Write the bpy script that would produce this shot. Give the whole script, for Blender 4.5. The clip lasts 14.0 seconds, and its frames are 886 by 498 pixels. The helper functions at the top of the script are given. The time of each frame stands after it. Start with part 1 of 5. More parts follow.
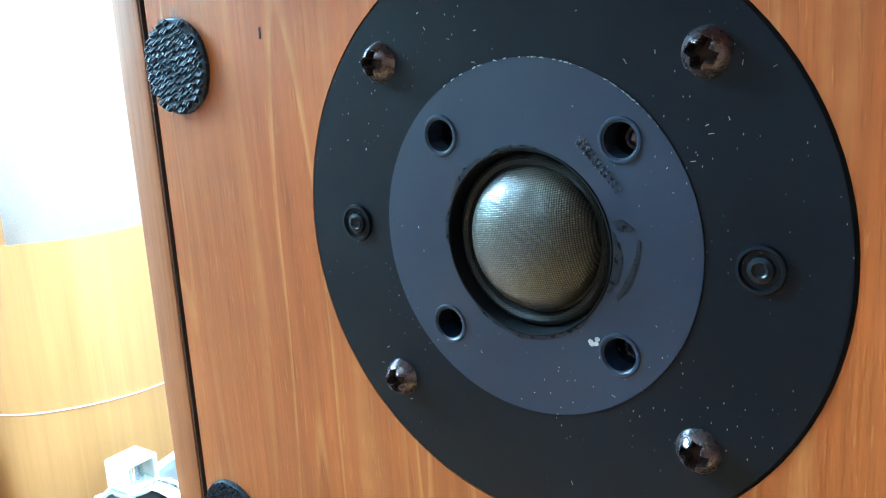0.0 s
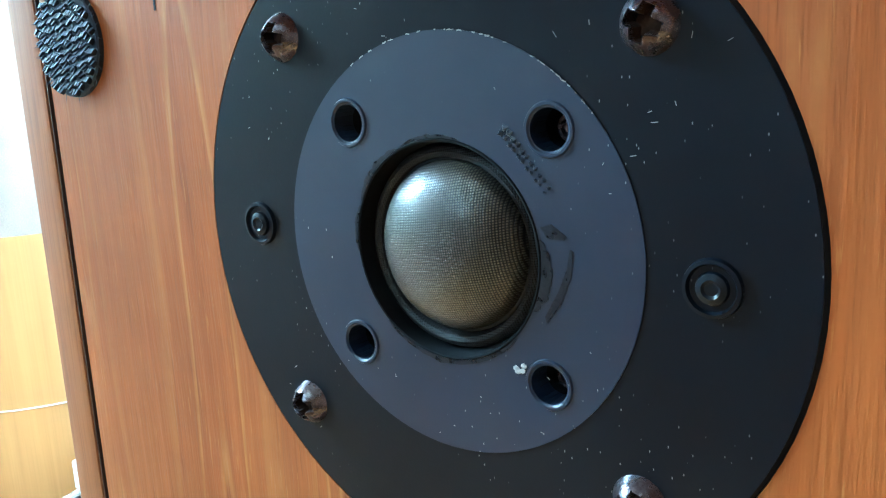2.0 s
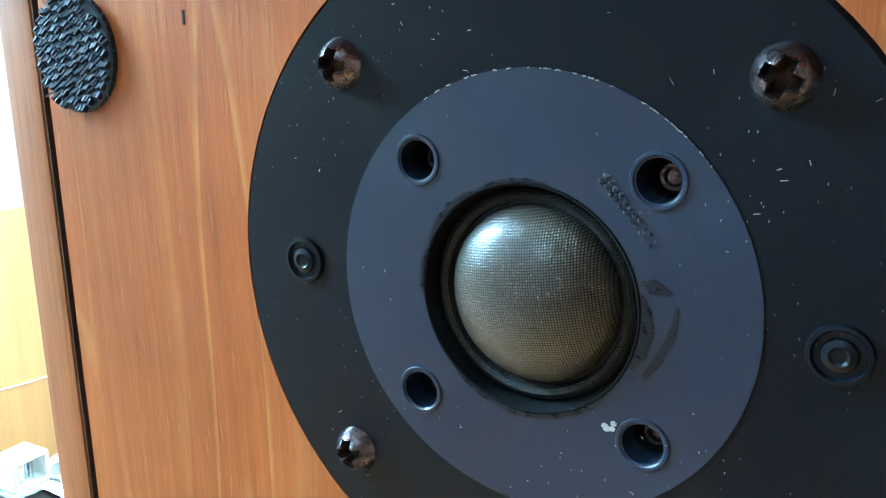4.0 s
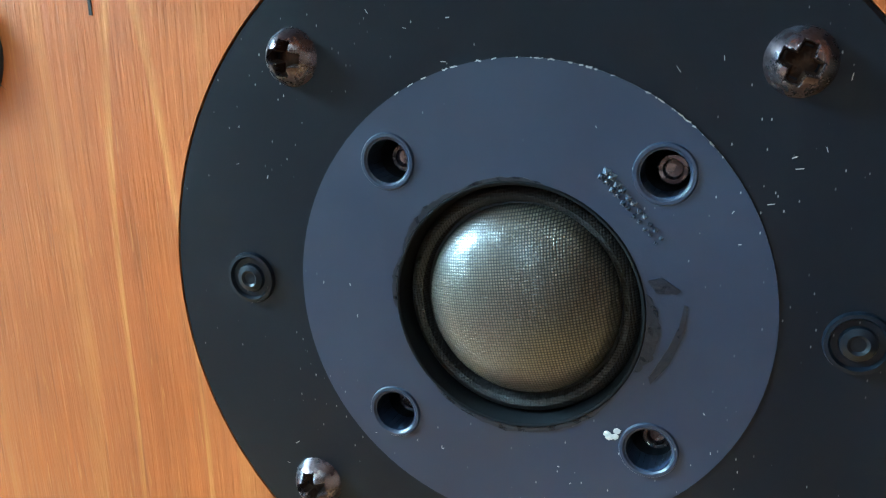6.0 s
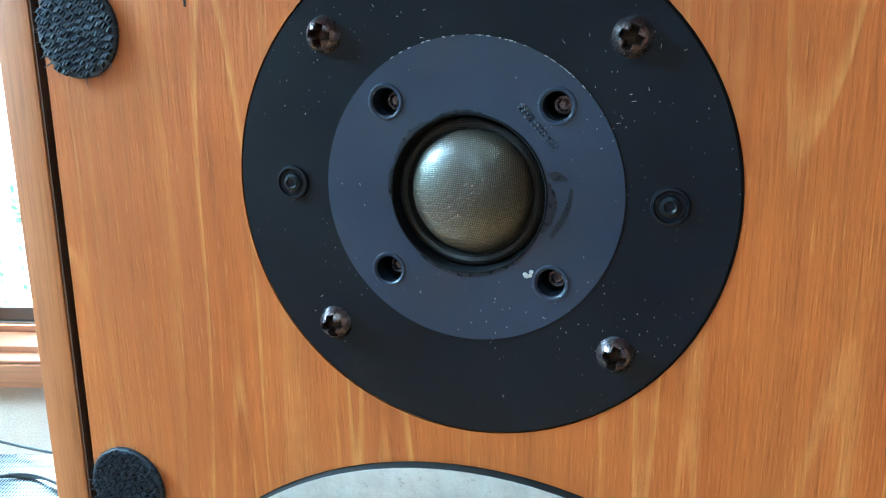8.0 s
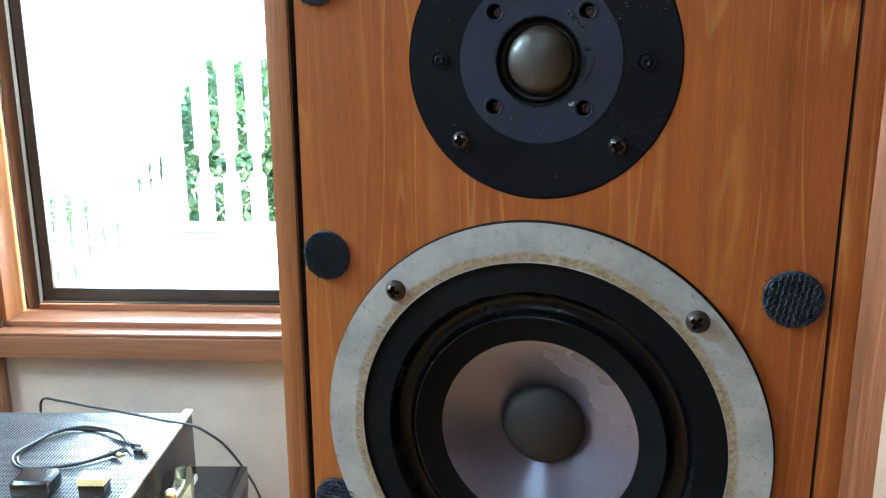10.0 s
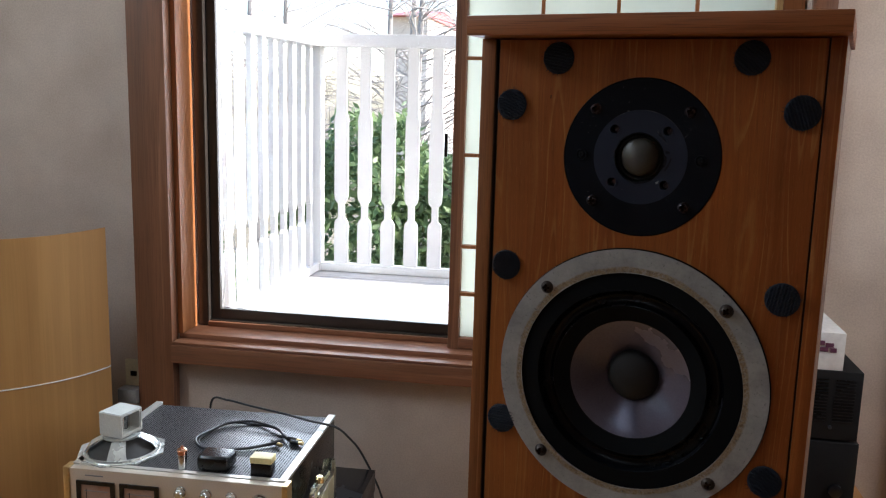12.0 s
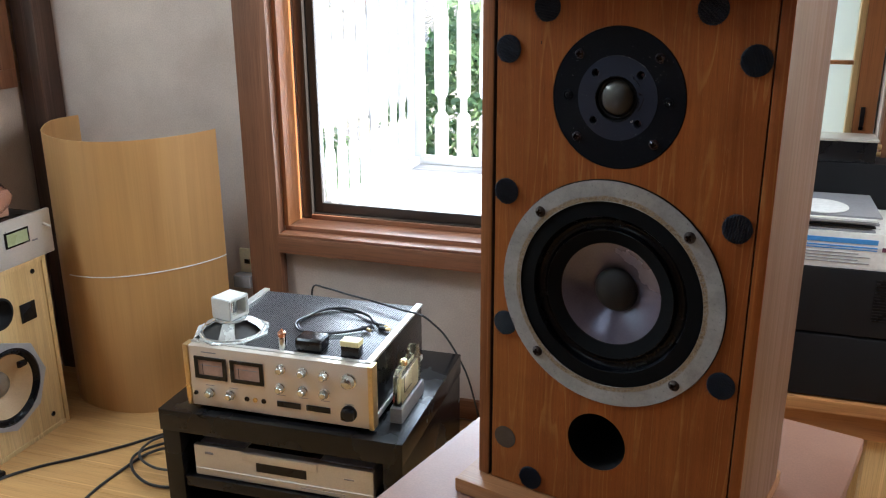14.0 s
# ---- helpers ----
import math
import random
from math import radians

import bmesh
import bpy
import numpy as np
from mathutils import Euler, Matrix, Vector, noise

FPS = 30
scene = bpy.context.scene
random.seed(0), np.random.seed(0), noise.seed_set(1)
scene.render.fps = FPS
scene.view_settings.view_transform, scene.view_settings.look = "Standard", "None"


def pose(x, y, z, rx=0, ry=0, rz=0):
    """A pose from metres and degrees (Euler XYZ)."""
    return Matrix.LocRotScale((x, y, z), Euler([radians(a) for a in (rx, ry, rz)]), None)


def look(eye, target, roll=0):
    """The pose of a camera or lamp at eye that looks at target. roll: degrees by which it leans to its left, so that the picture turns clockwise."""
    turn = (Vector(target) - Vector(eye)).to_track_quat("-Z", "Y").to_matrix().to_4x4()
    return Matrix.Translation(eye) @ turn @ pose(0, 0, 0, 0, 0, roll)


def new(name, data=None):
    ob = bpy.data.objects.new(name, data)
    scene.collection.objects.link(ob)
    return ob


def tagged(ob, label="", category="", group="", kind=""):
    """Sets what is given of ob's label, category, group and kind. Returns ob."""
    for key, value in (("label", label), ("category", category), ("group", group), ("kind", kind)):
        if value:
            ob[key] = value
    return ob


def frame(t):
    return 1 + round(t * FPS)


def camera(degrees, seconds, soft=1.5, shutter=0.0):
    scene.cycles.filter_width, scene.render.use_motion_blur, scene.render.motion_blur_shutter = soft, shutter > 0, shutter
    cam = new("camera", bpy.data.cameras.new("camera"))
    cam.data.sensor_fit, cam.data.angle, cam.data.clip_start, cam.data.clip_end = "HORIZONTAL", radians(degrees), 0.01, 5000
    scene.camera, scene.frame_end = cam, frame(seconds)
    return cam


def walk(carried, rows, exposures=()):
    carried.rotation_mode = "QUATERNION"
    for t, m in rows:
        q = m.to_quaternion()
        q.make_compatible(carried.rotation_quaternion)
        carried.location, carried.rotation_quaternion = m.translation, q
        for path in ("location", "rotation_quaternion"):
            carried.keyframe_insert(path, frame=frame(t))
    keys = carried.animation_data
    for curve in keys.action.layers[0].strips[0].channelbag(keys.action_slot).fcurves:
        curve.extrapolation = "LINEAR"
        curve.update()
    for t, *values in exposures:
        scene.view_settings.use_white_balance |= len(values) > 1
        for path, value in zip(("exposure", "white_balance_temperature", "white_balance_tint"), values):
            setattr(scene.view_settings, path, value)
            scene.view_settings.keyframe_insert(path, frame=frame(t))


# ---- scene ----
cam = camera(54.4, 14.0, 1.15)
PATH = [
    (0, (0.084, -0.133, 1.037), (-1.114, 1.4, 0.574), -3.2),
    (0.5, (0.078, -0.118, 1.036), (-1.124, 1.413, 0.58), -3.4),
    (1, (0.079, -0.11, 1.034), (-1.122, 1.423, 0.578), -3.3),
    (1.5, (0.08, -0.108, 1.033), (-1.106, 1.435, 0.57), -2.7),
    (2, (0.08, -0.106, 1.032), (-1.096, 1.444, 0.567), -2.2),
    (2.5, (0.079, -0.106, 1.034), (-1.097, 1.438, 0.556), -2.0),
    (3, (0.074, -0.115, 1.037), (-1.099, 1.428, 0.542), -1.4),
    (3.5, (0.069, -0.119, 1.04), (-1.082, 1.448, 0.571), -0.5),
    (3.7, (0.063, -0.111, 1.04), (-1.04, 1.486, 0.556), -0.4),
    (5.8, (0.031, -0.11, 1.041), (-0.68, 1.684, 0.518), -0.9),
    (6, (0.031, -0.11, 1.039), (-0.655, 1.696, 0.521), -0.9),
    (6.5, (0.031, -0.114, 1.036), (-0.609, 1.718, 0.553), -0.7),
    (7, (0.033, -0.123, 1.036), (-0.592, 1.715, 0.555), -0.6),
    (7.5, (0.042, -0.148, 1.037), (-0.604, 1.683, 0.555), -0.6),
    (8, (0.053, -0.178, 1.037), (-0.553, 1.657, 0.523), -0.3),
    (8.5, (0.062, -0.211, 1.047), (-0.516, 1.629, 0.515), -0.2),
    (9, (0.069, -0.253, 1.034), (-0.517, 1.597, 0.552), 0.4),
    (9.2, (0.07, -0.272, 1.028), (-0.515, 1.579, 0.545), 0.5),
    (11.3, (0.106, -0.505, 0.995), (-0.589, 1.332, 0.619), -1.1),
    (11.5, (0.113, -0.533, 0.998), (-0.598, 1.302, 0.641), -0.0),
    (12, (0.14, -0.621, 1.039), (-0.702, 1.159, 0.693), 1.5),
    (12.5, (0.212, -0.649, 1.066), (-0.717, 1.052, 0.571), 0.8),
    (13, (0.257, -0.648, 1.084), (-0.689, 1.012, 0.494), 0.6),
    (13.5, (0.262, -0.654, 1.097), (-0.74, 0.972, 0.504), -0.4),
    (14, (0.269, -0.651, 1.097), (-0.791, 0.931, 0.485), -0.3),
]
EXPOSURES = [(0, 4.5, 4480, -12), (1.5, 4.4, 4520, -12), (3.7, 4.5, 4520, -12), (6.0, 4.75, 4780, -10), (7.5, 4.75, 4700, -11), (8.5, 4.4, 4600, -13), (9.2, 4.55, 4700, -12), (11.3, 1.45, 6150, 15), (12.0, 1.45, 6150, 15), (12.5, 1.4, 6150, 15), (13.0, 1.85, 6000, 12), (13.5, 2.15, 5950, 11), (14.0, 2.2, 5950, 11)]
walk(cam, [(t, look(eye, target, roll)) for t, eye, target, roll in PATH], EXPOSURES)

# ---- room frame: turned against the loudspeaker, whose baffle is the plane y = 0 ----
TURN = 15.5
ROOM = pose(0, 0, 0, 0, 0, TURN)
FLOOR_Z = -0.055

# ---- world and lights ----
world = bpy.data.worlds.new("World")
scene.world = world
world.use_nodes = True
wn = world.node_tree
sun_dir = (ROOM.to_3x3() @ Vector((0.85, 0.065, 0.50))).normalized()
sky = wn.nodes.new("ShaderNodeTexSky")
sky.sky_type = "NISHITA"
sky.sun_disc = False
sky.sun_elevation = math.asin(sun_dir.z)
sky.sun_rotation = math.atan2(sun_dir.x, sun_dir.y)
wn.nodes["Background"].inputs["Strength"].default_value = 0.2
wn.links.new(sky.outputs[0], wn.nodes["Background"].inputs["Color"])

sun = new("sun", bpy.data.lights.new("sun", "SUN"))
sun.data.energy, sun.data.angle, sun.data.color = 5.0, radians(0.5), (1.0, 0.95, 0.87)
sun.matrix_world = look(sun_dir * 20, (0, 0, 0))


def window_light(name, eye, target, w, h, power, color=(0.80, 0.92, 1.0)):
    ob = new(name, bpy.data.lights.new(name, "AREA"))
    ob.data.shape, ob.data.size, ob.data.size_y = "RECTANGLE", w, h
    ob.data.energy, ob.data.color = power, color
    ob.matrix_world = ROOM @ look(eye, target)
    return ob


# Fill light from behind the camera; its south window is an added stand-in.
window_light("fill_south", (-0.80, -1.80, 2.15), (-0.6, 0, 1.6), 0.7, 0.8, 0.4)
window_light("daylight_west", (-1.86, 0.03, 1.85), (0, 0.03, 1.1), 0.62, 0.62, 8.5)
window_light("daylight_north", (-0.68, 1.50, 1.2), (-0.68, 0, 0.9), 0.62, 1.45, 8.5)
window_light("daylight_east", (1.60, 0.55, 1.45), (0.45, 1.25, 0.9), 0.8, 1.1, 6.2, (0.95, 0.97, 1.0))

# ---- materials ----


def shader(name, color, rough=0.6, metal=0.0, spec=0.5):
    m = bpy.data.materials.new(name)
    m.use_nodes = True
    b = m.node_tree.nodes["Principled BSDF"]
    b.inputs["Base Color"].default_value = (*color, 1)
    b.inputs["Roughness"].default_value = rough
    b.inputs["Metallic"].default_value = metal
    b.inputs["Specular IOR Level"].default_value = spec
    return m, m.node_tree, b


def coords(nt, scale=(1, 1, 1), rot=(0, 0, 0)):
    tc = nt.nodes.new("ShaderNodeTexCoord")
    mp = nt.nodes.new("ShaderNodeMapping")
    mp.inputs["Scale"].default_value = scale
    mp.inputs["Rotation"].default_value = rot
    nt.links.new(tc.outputs["Object"], mp.inputs["Vector"])
    return mp.outputs[0]


def noise_tex(nt, vec, scale, detail=4, rough=0.55, distort=0.0):
    n = nt.nodes.new("ShaderNodeTexNoise")
    n.inputs["Scale"].default_value = scale
    n.inputs["Detail"].default_value = detail
    n.inputs["Roughness"].default_value = rough
    n.inputs["Distortion"].default_value = distort
    nt.links.new(vec, n.inputs["Vector"])
    return n.outputs["Fac"]


def ramp(nt, fac, stops):
    r = nt.nodes.new("ShaderNodeValToRGB")
    while len(r.color_ramp.elements) < len(stops):
        r.color_ramp.elements.new(0.5)
    for e, (p, c) in zip(r.color_ramp.elements, stops):
        e.position, e.color = p, (*c, 1) if len(c) == 3 else c
    nt.links.new(fac, r.inputs[0])
    return r.outputs[0]


def mix(nt, kind, fac, a, b):
    m = nt.nodes.new("ShaderNodeMix")
    m.data_type, m.blend_type = "RGBA", kind
    for sock, v in ((m.inputs[0], fac), (m.inputs[6], a), (m.inputs[7], b)):
        if isinstance(v, (int, float)):
            sock.default_value = v
        elif isinstance(v, tuple):
            sock.default_value = (*v, 1)
        else:
            nt.links.new(v, sock)
    return m.outputs[2]


def bump(nt, b, height, strength, dist):
    n = nt.nodes.new("ShaderNodeBump")
    n.inputs["Strength"].default_value = strength
    n.inputs["Distance"].default_value = dist
    nt.links.new(height, n.inputs["Height"])
    nt.links.new(n.outputs[0], b.inputs["Normal"])


G = lambda v: (v, v, v)


def wood(name, dark, mid, light, along=2, rough=0.42, figure=1.0, pores=0.35, relief=0.0004, streaks=0.5, spec=0.5):
    """Wood with its grain along one axis: broad figure, fine streaks and pores."""
    m, nt, b = shader(name, mid, rough, 0.0, spec)

    def stretched(across, lengthwise):
        s = [across] * 3
        s[along] = lengthwise
        return coords(nt, tuple(s))

    broad = noise_tex(nt, stretched(16 * figure, 1.3 * figure), 1, 3, 0.5, 0.6)
    streak = noise_tex(nt, stretched(95 * figure, 2.2 * figure), 1, 4, 0.6, 0.4)
    pore = noise_tex(nt, stretched(620 * figure, 14 * figure), 1, 3, 0.6)
    col = ramp(nt, broad, [(0.28, dark), (0.5, mid), (0.74, light)])
    col = mix(nt, "OVERLAY", 0.22, col, ramp(nt, streak, [(0.3, G(0.34)), (0.5, G(0.5)), (0.72, G(0.66))]))
    pale = noise_tex(nt, stretched(48 * figure, 0.9 * figure), 1, 2, 0.5, 1.2)
    col = mix(nt, "MIX", ramp(nt, pale, [(0.60, G(0)), (0.66, G(streaks)), (0.70, G(streaks * 0.2))]), col, tuple(min(c * 1.35 + 0.02, 1) for c in light))
    col = mix(nt, "MULTIPLY", 1.0, col, ramp(nt, pore, [(0.36, G(1 - pores)), (0.52, G(1.0))]))
    nt.links.new(col, b.inputs["Base Color"])
    nt.links.new(ramp(nt, streak, [(0.3, G(rough + 0.1)), (0.7, G(rough - 0.06))]), b.inputs["Roughness"])
    bump(nt, b, pore, 0.25, relief)
    return m


def mottled(name, a, c, rough=0.6, metal=0.0, big=6, fine=150, relief=0.0003, strength=0.3, spec=0.5):
    """A surface with stains at a large scale and grain at a small one."""
    m, nt, b = shader(name, a, rough, metal, spec)
    v = coords(nt)
    n1, n2 = noise_tex(nt, v, big, 5), noise_tex(nt, v, fine, 4)
    col = mix(nt, "MIX", ramp(nt, n1, [(0.3, G(0)), (0.7, G(1))]), a, c)
    col = mix(nt, "MULTIPLY", 1.0, col, ramp(nt, n2, [(0.3, G(0.86)), (0.65, G(1.0))]))
    nt.links.new(col, b.inputs["Base Color"])
    nt.links.new(ramp(nt, n1, [(0.3, G(max(rough - 0.07, 0.03))), (0.7, G(min(rough + 0.07, 1)))]), b.inputs["Roughness"])
    bump(nt, b, n2, strength, relief)
    return m


def veneer(name, dark, mid, light, pale, rough):
    """Flat-cut veneer: a wandering figure, long pale growth lines, blotches and short pores."""
    m, nt, b = shader(name, mid, rough, 0.0, 0.28)
    base = coords(nt)
    wn_ = nt.nodes.new("ShaderNodeTexNoise")
    wn_.inputs["Scale"].default_value = 1.0
    wn_.inputs["Detail"].default_value = 2
    nt.links.new(coords(nt, (11, 11, 4.5)), wn_.inputs["Vector"])
    warp = nt.nodes.new("ShaderNodeVectorMath")
    warp.operation = "MULTIPLY_ADD"
    warp.inputs[1].default_value = (0.014, 0.014, 0.0)
    nt.links.new(wn_.outputs["Color"], warp.inputs[0])
    nt.links.new(base, warp.inputs[2])

    def along_grain(across, lengthwise, detail, distort=0.3):
        mp = nt.nodes.new("ShaderNodeMapping")
        mp.inputs["Scale"].default_value = (across, across, lengthwise)
        nt.links.new(warp.outputs[0], mp.inputs["Vector"])
        return noise_tex(nt, mp.outputs[0], 1, detail, 0.55, distort)

    broad, fine, pore = along_grain(34, 1.5, 4), along_grain(300, 7, 4), along_grain(1300, 55, 3, 0.0)
    streak, dash, tone = along_grain(620, 9, 3, 0.0), along_grain(1900, 110, 2, 0.0), along_grain(7, 1.1, 2, 0.0)
    ring = along_grain(42, 1.7, 1, 0.0)
    blotch = noise_tex(nt, base, 38, 5, 0.6)
    col = ramp(nt, broad, [(0.30, dark), (0.5, mid), (0.70, light)])
    col = mix(nt, "MULTIPLY", 1.0, col, ramp(nt, tone, [(0.38, (1.0, 1.0, 1.0)), (0.62, (0.88, 0.76, 0.66))]))
    col = mix(nt, "OVERLAY", 0.27, col, ramp(nt, fine, [(0.3, G(0.34)), (0.5, G(0.5)), (0.7, G(0.66))]))
    col = mix(nt, "OVERLAY", 0.20, col, ramp(nt, streak, [(0.33, G(0.30)), (0.5, G(0.5)), (0.67, G(0.68))]))
    col = mix(nt, "OVERLAY", 0.30, col, ramp(nt, blotch, [(0.3, G(0.38)), (0.7, G(0.62))]))
    line = ramp(nt, ring, [(0.375, G(0)), (0.415, G(0.25)), (0.421, G(0)), (0.478, G(0)), (0.495, G(0.65)), (0.500, G(0)), (0.585, G(0)), (0.600, G(0.5)), (0.605, G(0))])
    col = mix(nt, "MIX", mix(nt, "MULTIPLY", 1.0, line, ramp(nt, blotch, [(0.35, G(0.3)), (0.6, G(1))])), col, pale)
    col = mix(nt, "MULTIPLY", 1.0, col, ramp(nt, pore, [(0.30, G(0.80)), (0.42, G(1.0))]))
    col = mix(nt, "MIX", ramp(nt, dash, [(0.64, G(0)), (0.72, G(0.30))]), col, pale)
    nt.links.new(col, b.inputs["Base Color"])
    nt.links.new(ramp(nt, fine, [(0.3, G(rough + 0.1)), (0.7, G(rough - 0.05))]), b.inputs["Roughness"])
    bump(nt, b, mix(nt, "ADD", 1.0, pore, dash), 0.3, 0.0003)
    return m


TEAK = veneer("teak_veneer", (0.262, 0.077, 0.017), (0.324, 0.104, 0.024), (0.374, 0.133, 0.032), (0.49, 0.232, 0.070), 0.40)
TEAK_EDGE = wood("teak_edge", (0.20, 0.066, 0.020), (0.28, 0.10, 0.030), (0.36, 0.145, 0.048), 2, 0.5, 2.2, 0.22, spec=0.3)
TEAK_CAP = wood("teak_cap", (0.26, 0.075, 0.024), (0.36, 0.12, 0.036), (0.44, 0.17, 0.06), 0, 0.42, 1.6)
# Side veneer set darker than the baffle to offset the strong east light.
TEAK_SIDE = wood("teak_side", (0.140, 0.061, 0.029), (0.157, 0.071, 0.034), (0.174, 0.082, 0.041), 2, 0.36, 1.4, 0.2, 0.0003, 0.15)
CASING = wood("casing_wood", (0.15, 0.060, 0.028), (0.21, 0.085, 0.040), (0.27, 0.12, 0.06), 2, 0.5, 0.7, 0.25)
CASING_H = wood("casing_wood_level", (0.17, 0.066, 0.030), (0.24, 0.095, 0.045), (0.30, 0.13, 0.066), 0, 0.45, 0.7, 0.25)
# Casing wood made brighter and more orange, for sun on the reveal.
REVEAL = wood("reveal_wood", (0.26, 0.085, 0.024), (0.32, 0.115, 0.034), (0.38, 0.15, 0.05), 2, 0.5, 0.7, 0.2)
DARK_POST = wood("dark_post", (0.045, 0.022, 0.014), (0.07, 0.033, 0.02), (0.10, 0.05, 0.03), 2, 0.5, 0.7)
PLY = wood("bent_plywood", (0.46, 0.245, 0.085), (0.52, 0.29, 0.108), (0.57, 0.335, 0.135), 2, 0.42, 0.35, 0.05, 0.0004, 0.12)
FLOORWOOD = wood("floor_wood", (0.42, 0.22, 0.07), (0.52, 0.29, 0.105), (0.60, 0.36, 0.15), 0, 0.33, 0.7, 0.2)
PINE = wood("pine", (0.46, 0.29, 0.11), (0.56, 0.37, 0.16), (0.64, 0.45, 0.22), 2, 0.45, 0.8, 0.18)
TABLEWOOD = wood("table_wood", (0.26, 0.10, 0.035), (0.36, 0.16, 0.055), (0.42, 0.21, 0.08), 0, 0.4, 0.8, 0.2)
PLINTHTOP = mottled("reddish_hardboard", (0.22, 0.095, 0.058), (0.32, 0.165, 0.112), 0.5, 0, 9, 420, 0.0003, 0.3)
BOARD = wood("raw_board", (0.24, 0.095, 0.034), (0.32, 0.14, 0.052), (0.38, 0.18, 0.075), 0, 0.45, 1.2, 0.2)
# Dark wood for the unseen south and east walls, to cut bounce light.
DIM_WALL = wood("dim_wall_wood", (0.085, 0.038, 0.017), (0.12, 0.055, 0.026), (0.155, 0.073, 0.035), 2, 0.55, 0.5)
PLASTER = mottled("plaster", (0.50, 0.40, 0.335), (0.68, 0.565, 0.485), 0.92, 0, 4.5, 240, 0.0012, 0.55, 0.2)
CEILING = mottled("ceiling_board", (0.62, 0.56, 0.48), (0.68, 0.62, 0.55), 0.9, 0, 2, 90)
BLACK = mottled("black_paint", (0.004, 0.004, 0.0045), (0.007, 0.007, 0.008), 0.25, 0, 8, 300, 0.0001, 0.2, 0.42)
BLACK_MATT = mottled("black_matt", (0.006, 0.006, 0.007), (0.010, 0.010, 0.011), 0.7, 0, 20, 700, 0.0002, 0.3, 0.2)
# Dark brown that puts shade into the baffle grooves.
GROOVE_SHADE = mottled("groove_shade", (0.055, 0.026, 0.015), (0.075, 0.036, 0.02), 0.8)
RUBBER = mottled("rubber_black", (0.003, 0.0035, 0.005), (0.005, 0.006, 0.008), 0.24, 0, 40, 900, 0.00005, 0.1, 0.22)
FELT = mottled("gasket_black", (0.003, 0.0035, 0.0045), (0.005, 0.006, 0.007), 0.75, 0, 60, 1500, 0.0001, 0.3, 0.1)
CHAMPAGNE = mottled("champagne_aluminium", (0.68, 0.60, 0.51), (0.74, 0.66, 0.57), 0.38, 0.5, 4, 500, 0.00005, 0.15)
GOLD = mottled("gold_edge", (0.75, 0.55, 0.26), (0.8, 0.6, 0.32), 0.3, 0.9, 6, 200)
SILVER = mottled("silver_aluminium", (0.64, 0.61, 0.56), (0.72, 0.69, 0.64), 0.33, 0.6, 5, 400, 0.00005, 0.15)
CHROME = mottled("bright_plated_steel", (0.74, 0.76, 0.75), (0.66, 0.69, 0.68), 0.16, 1.0, 22, 200, 0.0001, 0.1)
WHITEPAINT = mottled("weathered_white_paint", (0.76, 0.76, 0.74), (0.84, 0.84, 0.83), 0.7, 0, 5, 120, 0.0008, 0.4)
DECKWOOD = wood("weathered_deck", (0.44, 0.42, 0.40), (0.56, 0.54, 0.51), (0.66, 0.64, 0.61), 0, 0.8, 0.7, 0.4)
SASH = mottled("bronze_sash", (0.055, 0.045, 0.038), (0.075, 0.062, 0.052), 0.38, 0.6, 5, 200)
CREAM = mottled("cream_plastic", (0.74, 0.68, 0.48), (0.78, 0.72, 0.52), 0.4)
CABLE = mottled("cable_black", (0.014, 0.015, 0.018), (0.02, 0.021, 0.025), 0.4)
CABLE_GREY = mottled("cable_grey", (0.035, 0.037, 0.04), (0.05, 0.052, 0.056), 0.35)
PLATED = mottled("pale_plated_frame", (0.66, 0.68, 0.66), (0.74, 0.76, 0.74), 0.26, 0.55, 22, 200, 0.0001, 0.1)
YOKE_PAINT = mottled("pale_grey_paint", (0.60, 0.61, 0.58), (0.66, 0.67, 0.64), 0.42, 0.0, 30, 300)
PAPER = mottled("white_card", (0.72, 0.71, 0.70), (0.78, 0.77, 0.76), 0.6, 0, 5, 100)
INK = mottled("grey_ink", (0.22, 0.22, 0.24), (0.28, 0.28, 0.30), 0.6)
BLUE = mottled("blue_print", (0.05, 0.25, 0.62), (0.07, 0.30, 0.68), 0.5)
PURPLE = mottled("purple_print", (0.07, 0.03, 0.06), (0.14, 0.04, 0.09), 0.5)
YELLOW = mottled("yellow_label", (0.78, 0.66, 0.30), (0.82, 0.74, 0.42), 0.5)
RED = mottled("red_plastic", (0.45, 0.03, 0.02), (0.5, 0.05, 0.03), 0.3)
COPPER = mottled("copper", (0.60, 0.28, 0.17), (0.70, 0.36, 0.24), 0.25, 0.9, 30, 300)
GREYPLASTIC = mottled("grey_plastic", (0.20, 0.20, 0.21), (0.24, 0.24, 0.25), 0.4)
CONE_YELLOW = mottled("tan_paper_cone", (0.46, 0.30, 0.15), (0.52, 0.36, 0.20), 0.6, 0, 12, 300)
DRIVER_GREY = mottled("grey_driver_frame", (0.36, 0.36, 0.38), (0.46, 0.46, 0.48), 0.4, 0.4, 12, 300)
SOIL = mottled("ground_soil", (0.20, 0.17, 0.11), (0.30, 0.26, 0.17), 0.95, 0, 0.6, 14, 0.02, 0.5)
BARK = mottled("grey_bark", (0.30, 0.28, 0.26), (0.42, 0.40, 0.37), 0.9, 0, 8, 80, 0.002, 0.5)
ROOFRED = mottled("red_roof", (0.45, 0.13, 0.13), (0.52, 0.18, 0.17), 0.6)
HOUSEWALL = mottled("far_house_wall", (0.62, 0.58, 0.52), (0.68, 0.64, 0.58), 0.9)
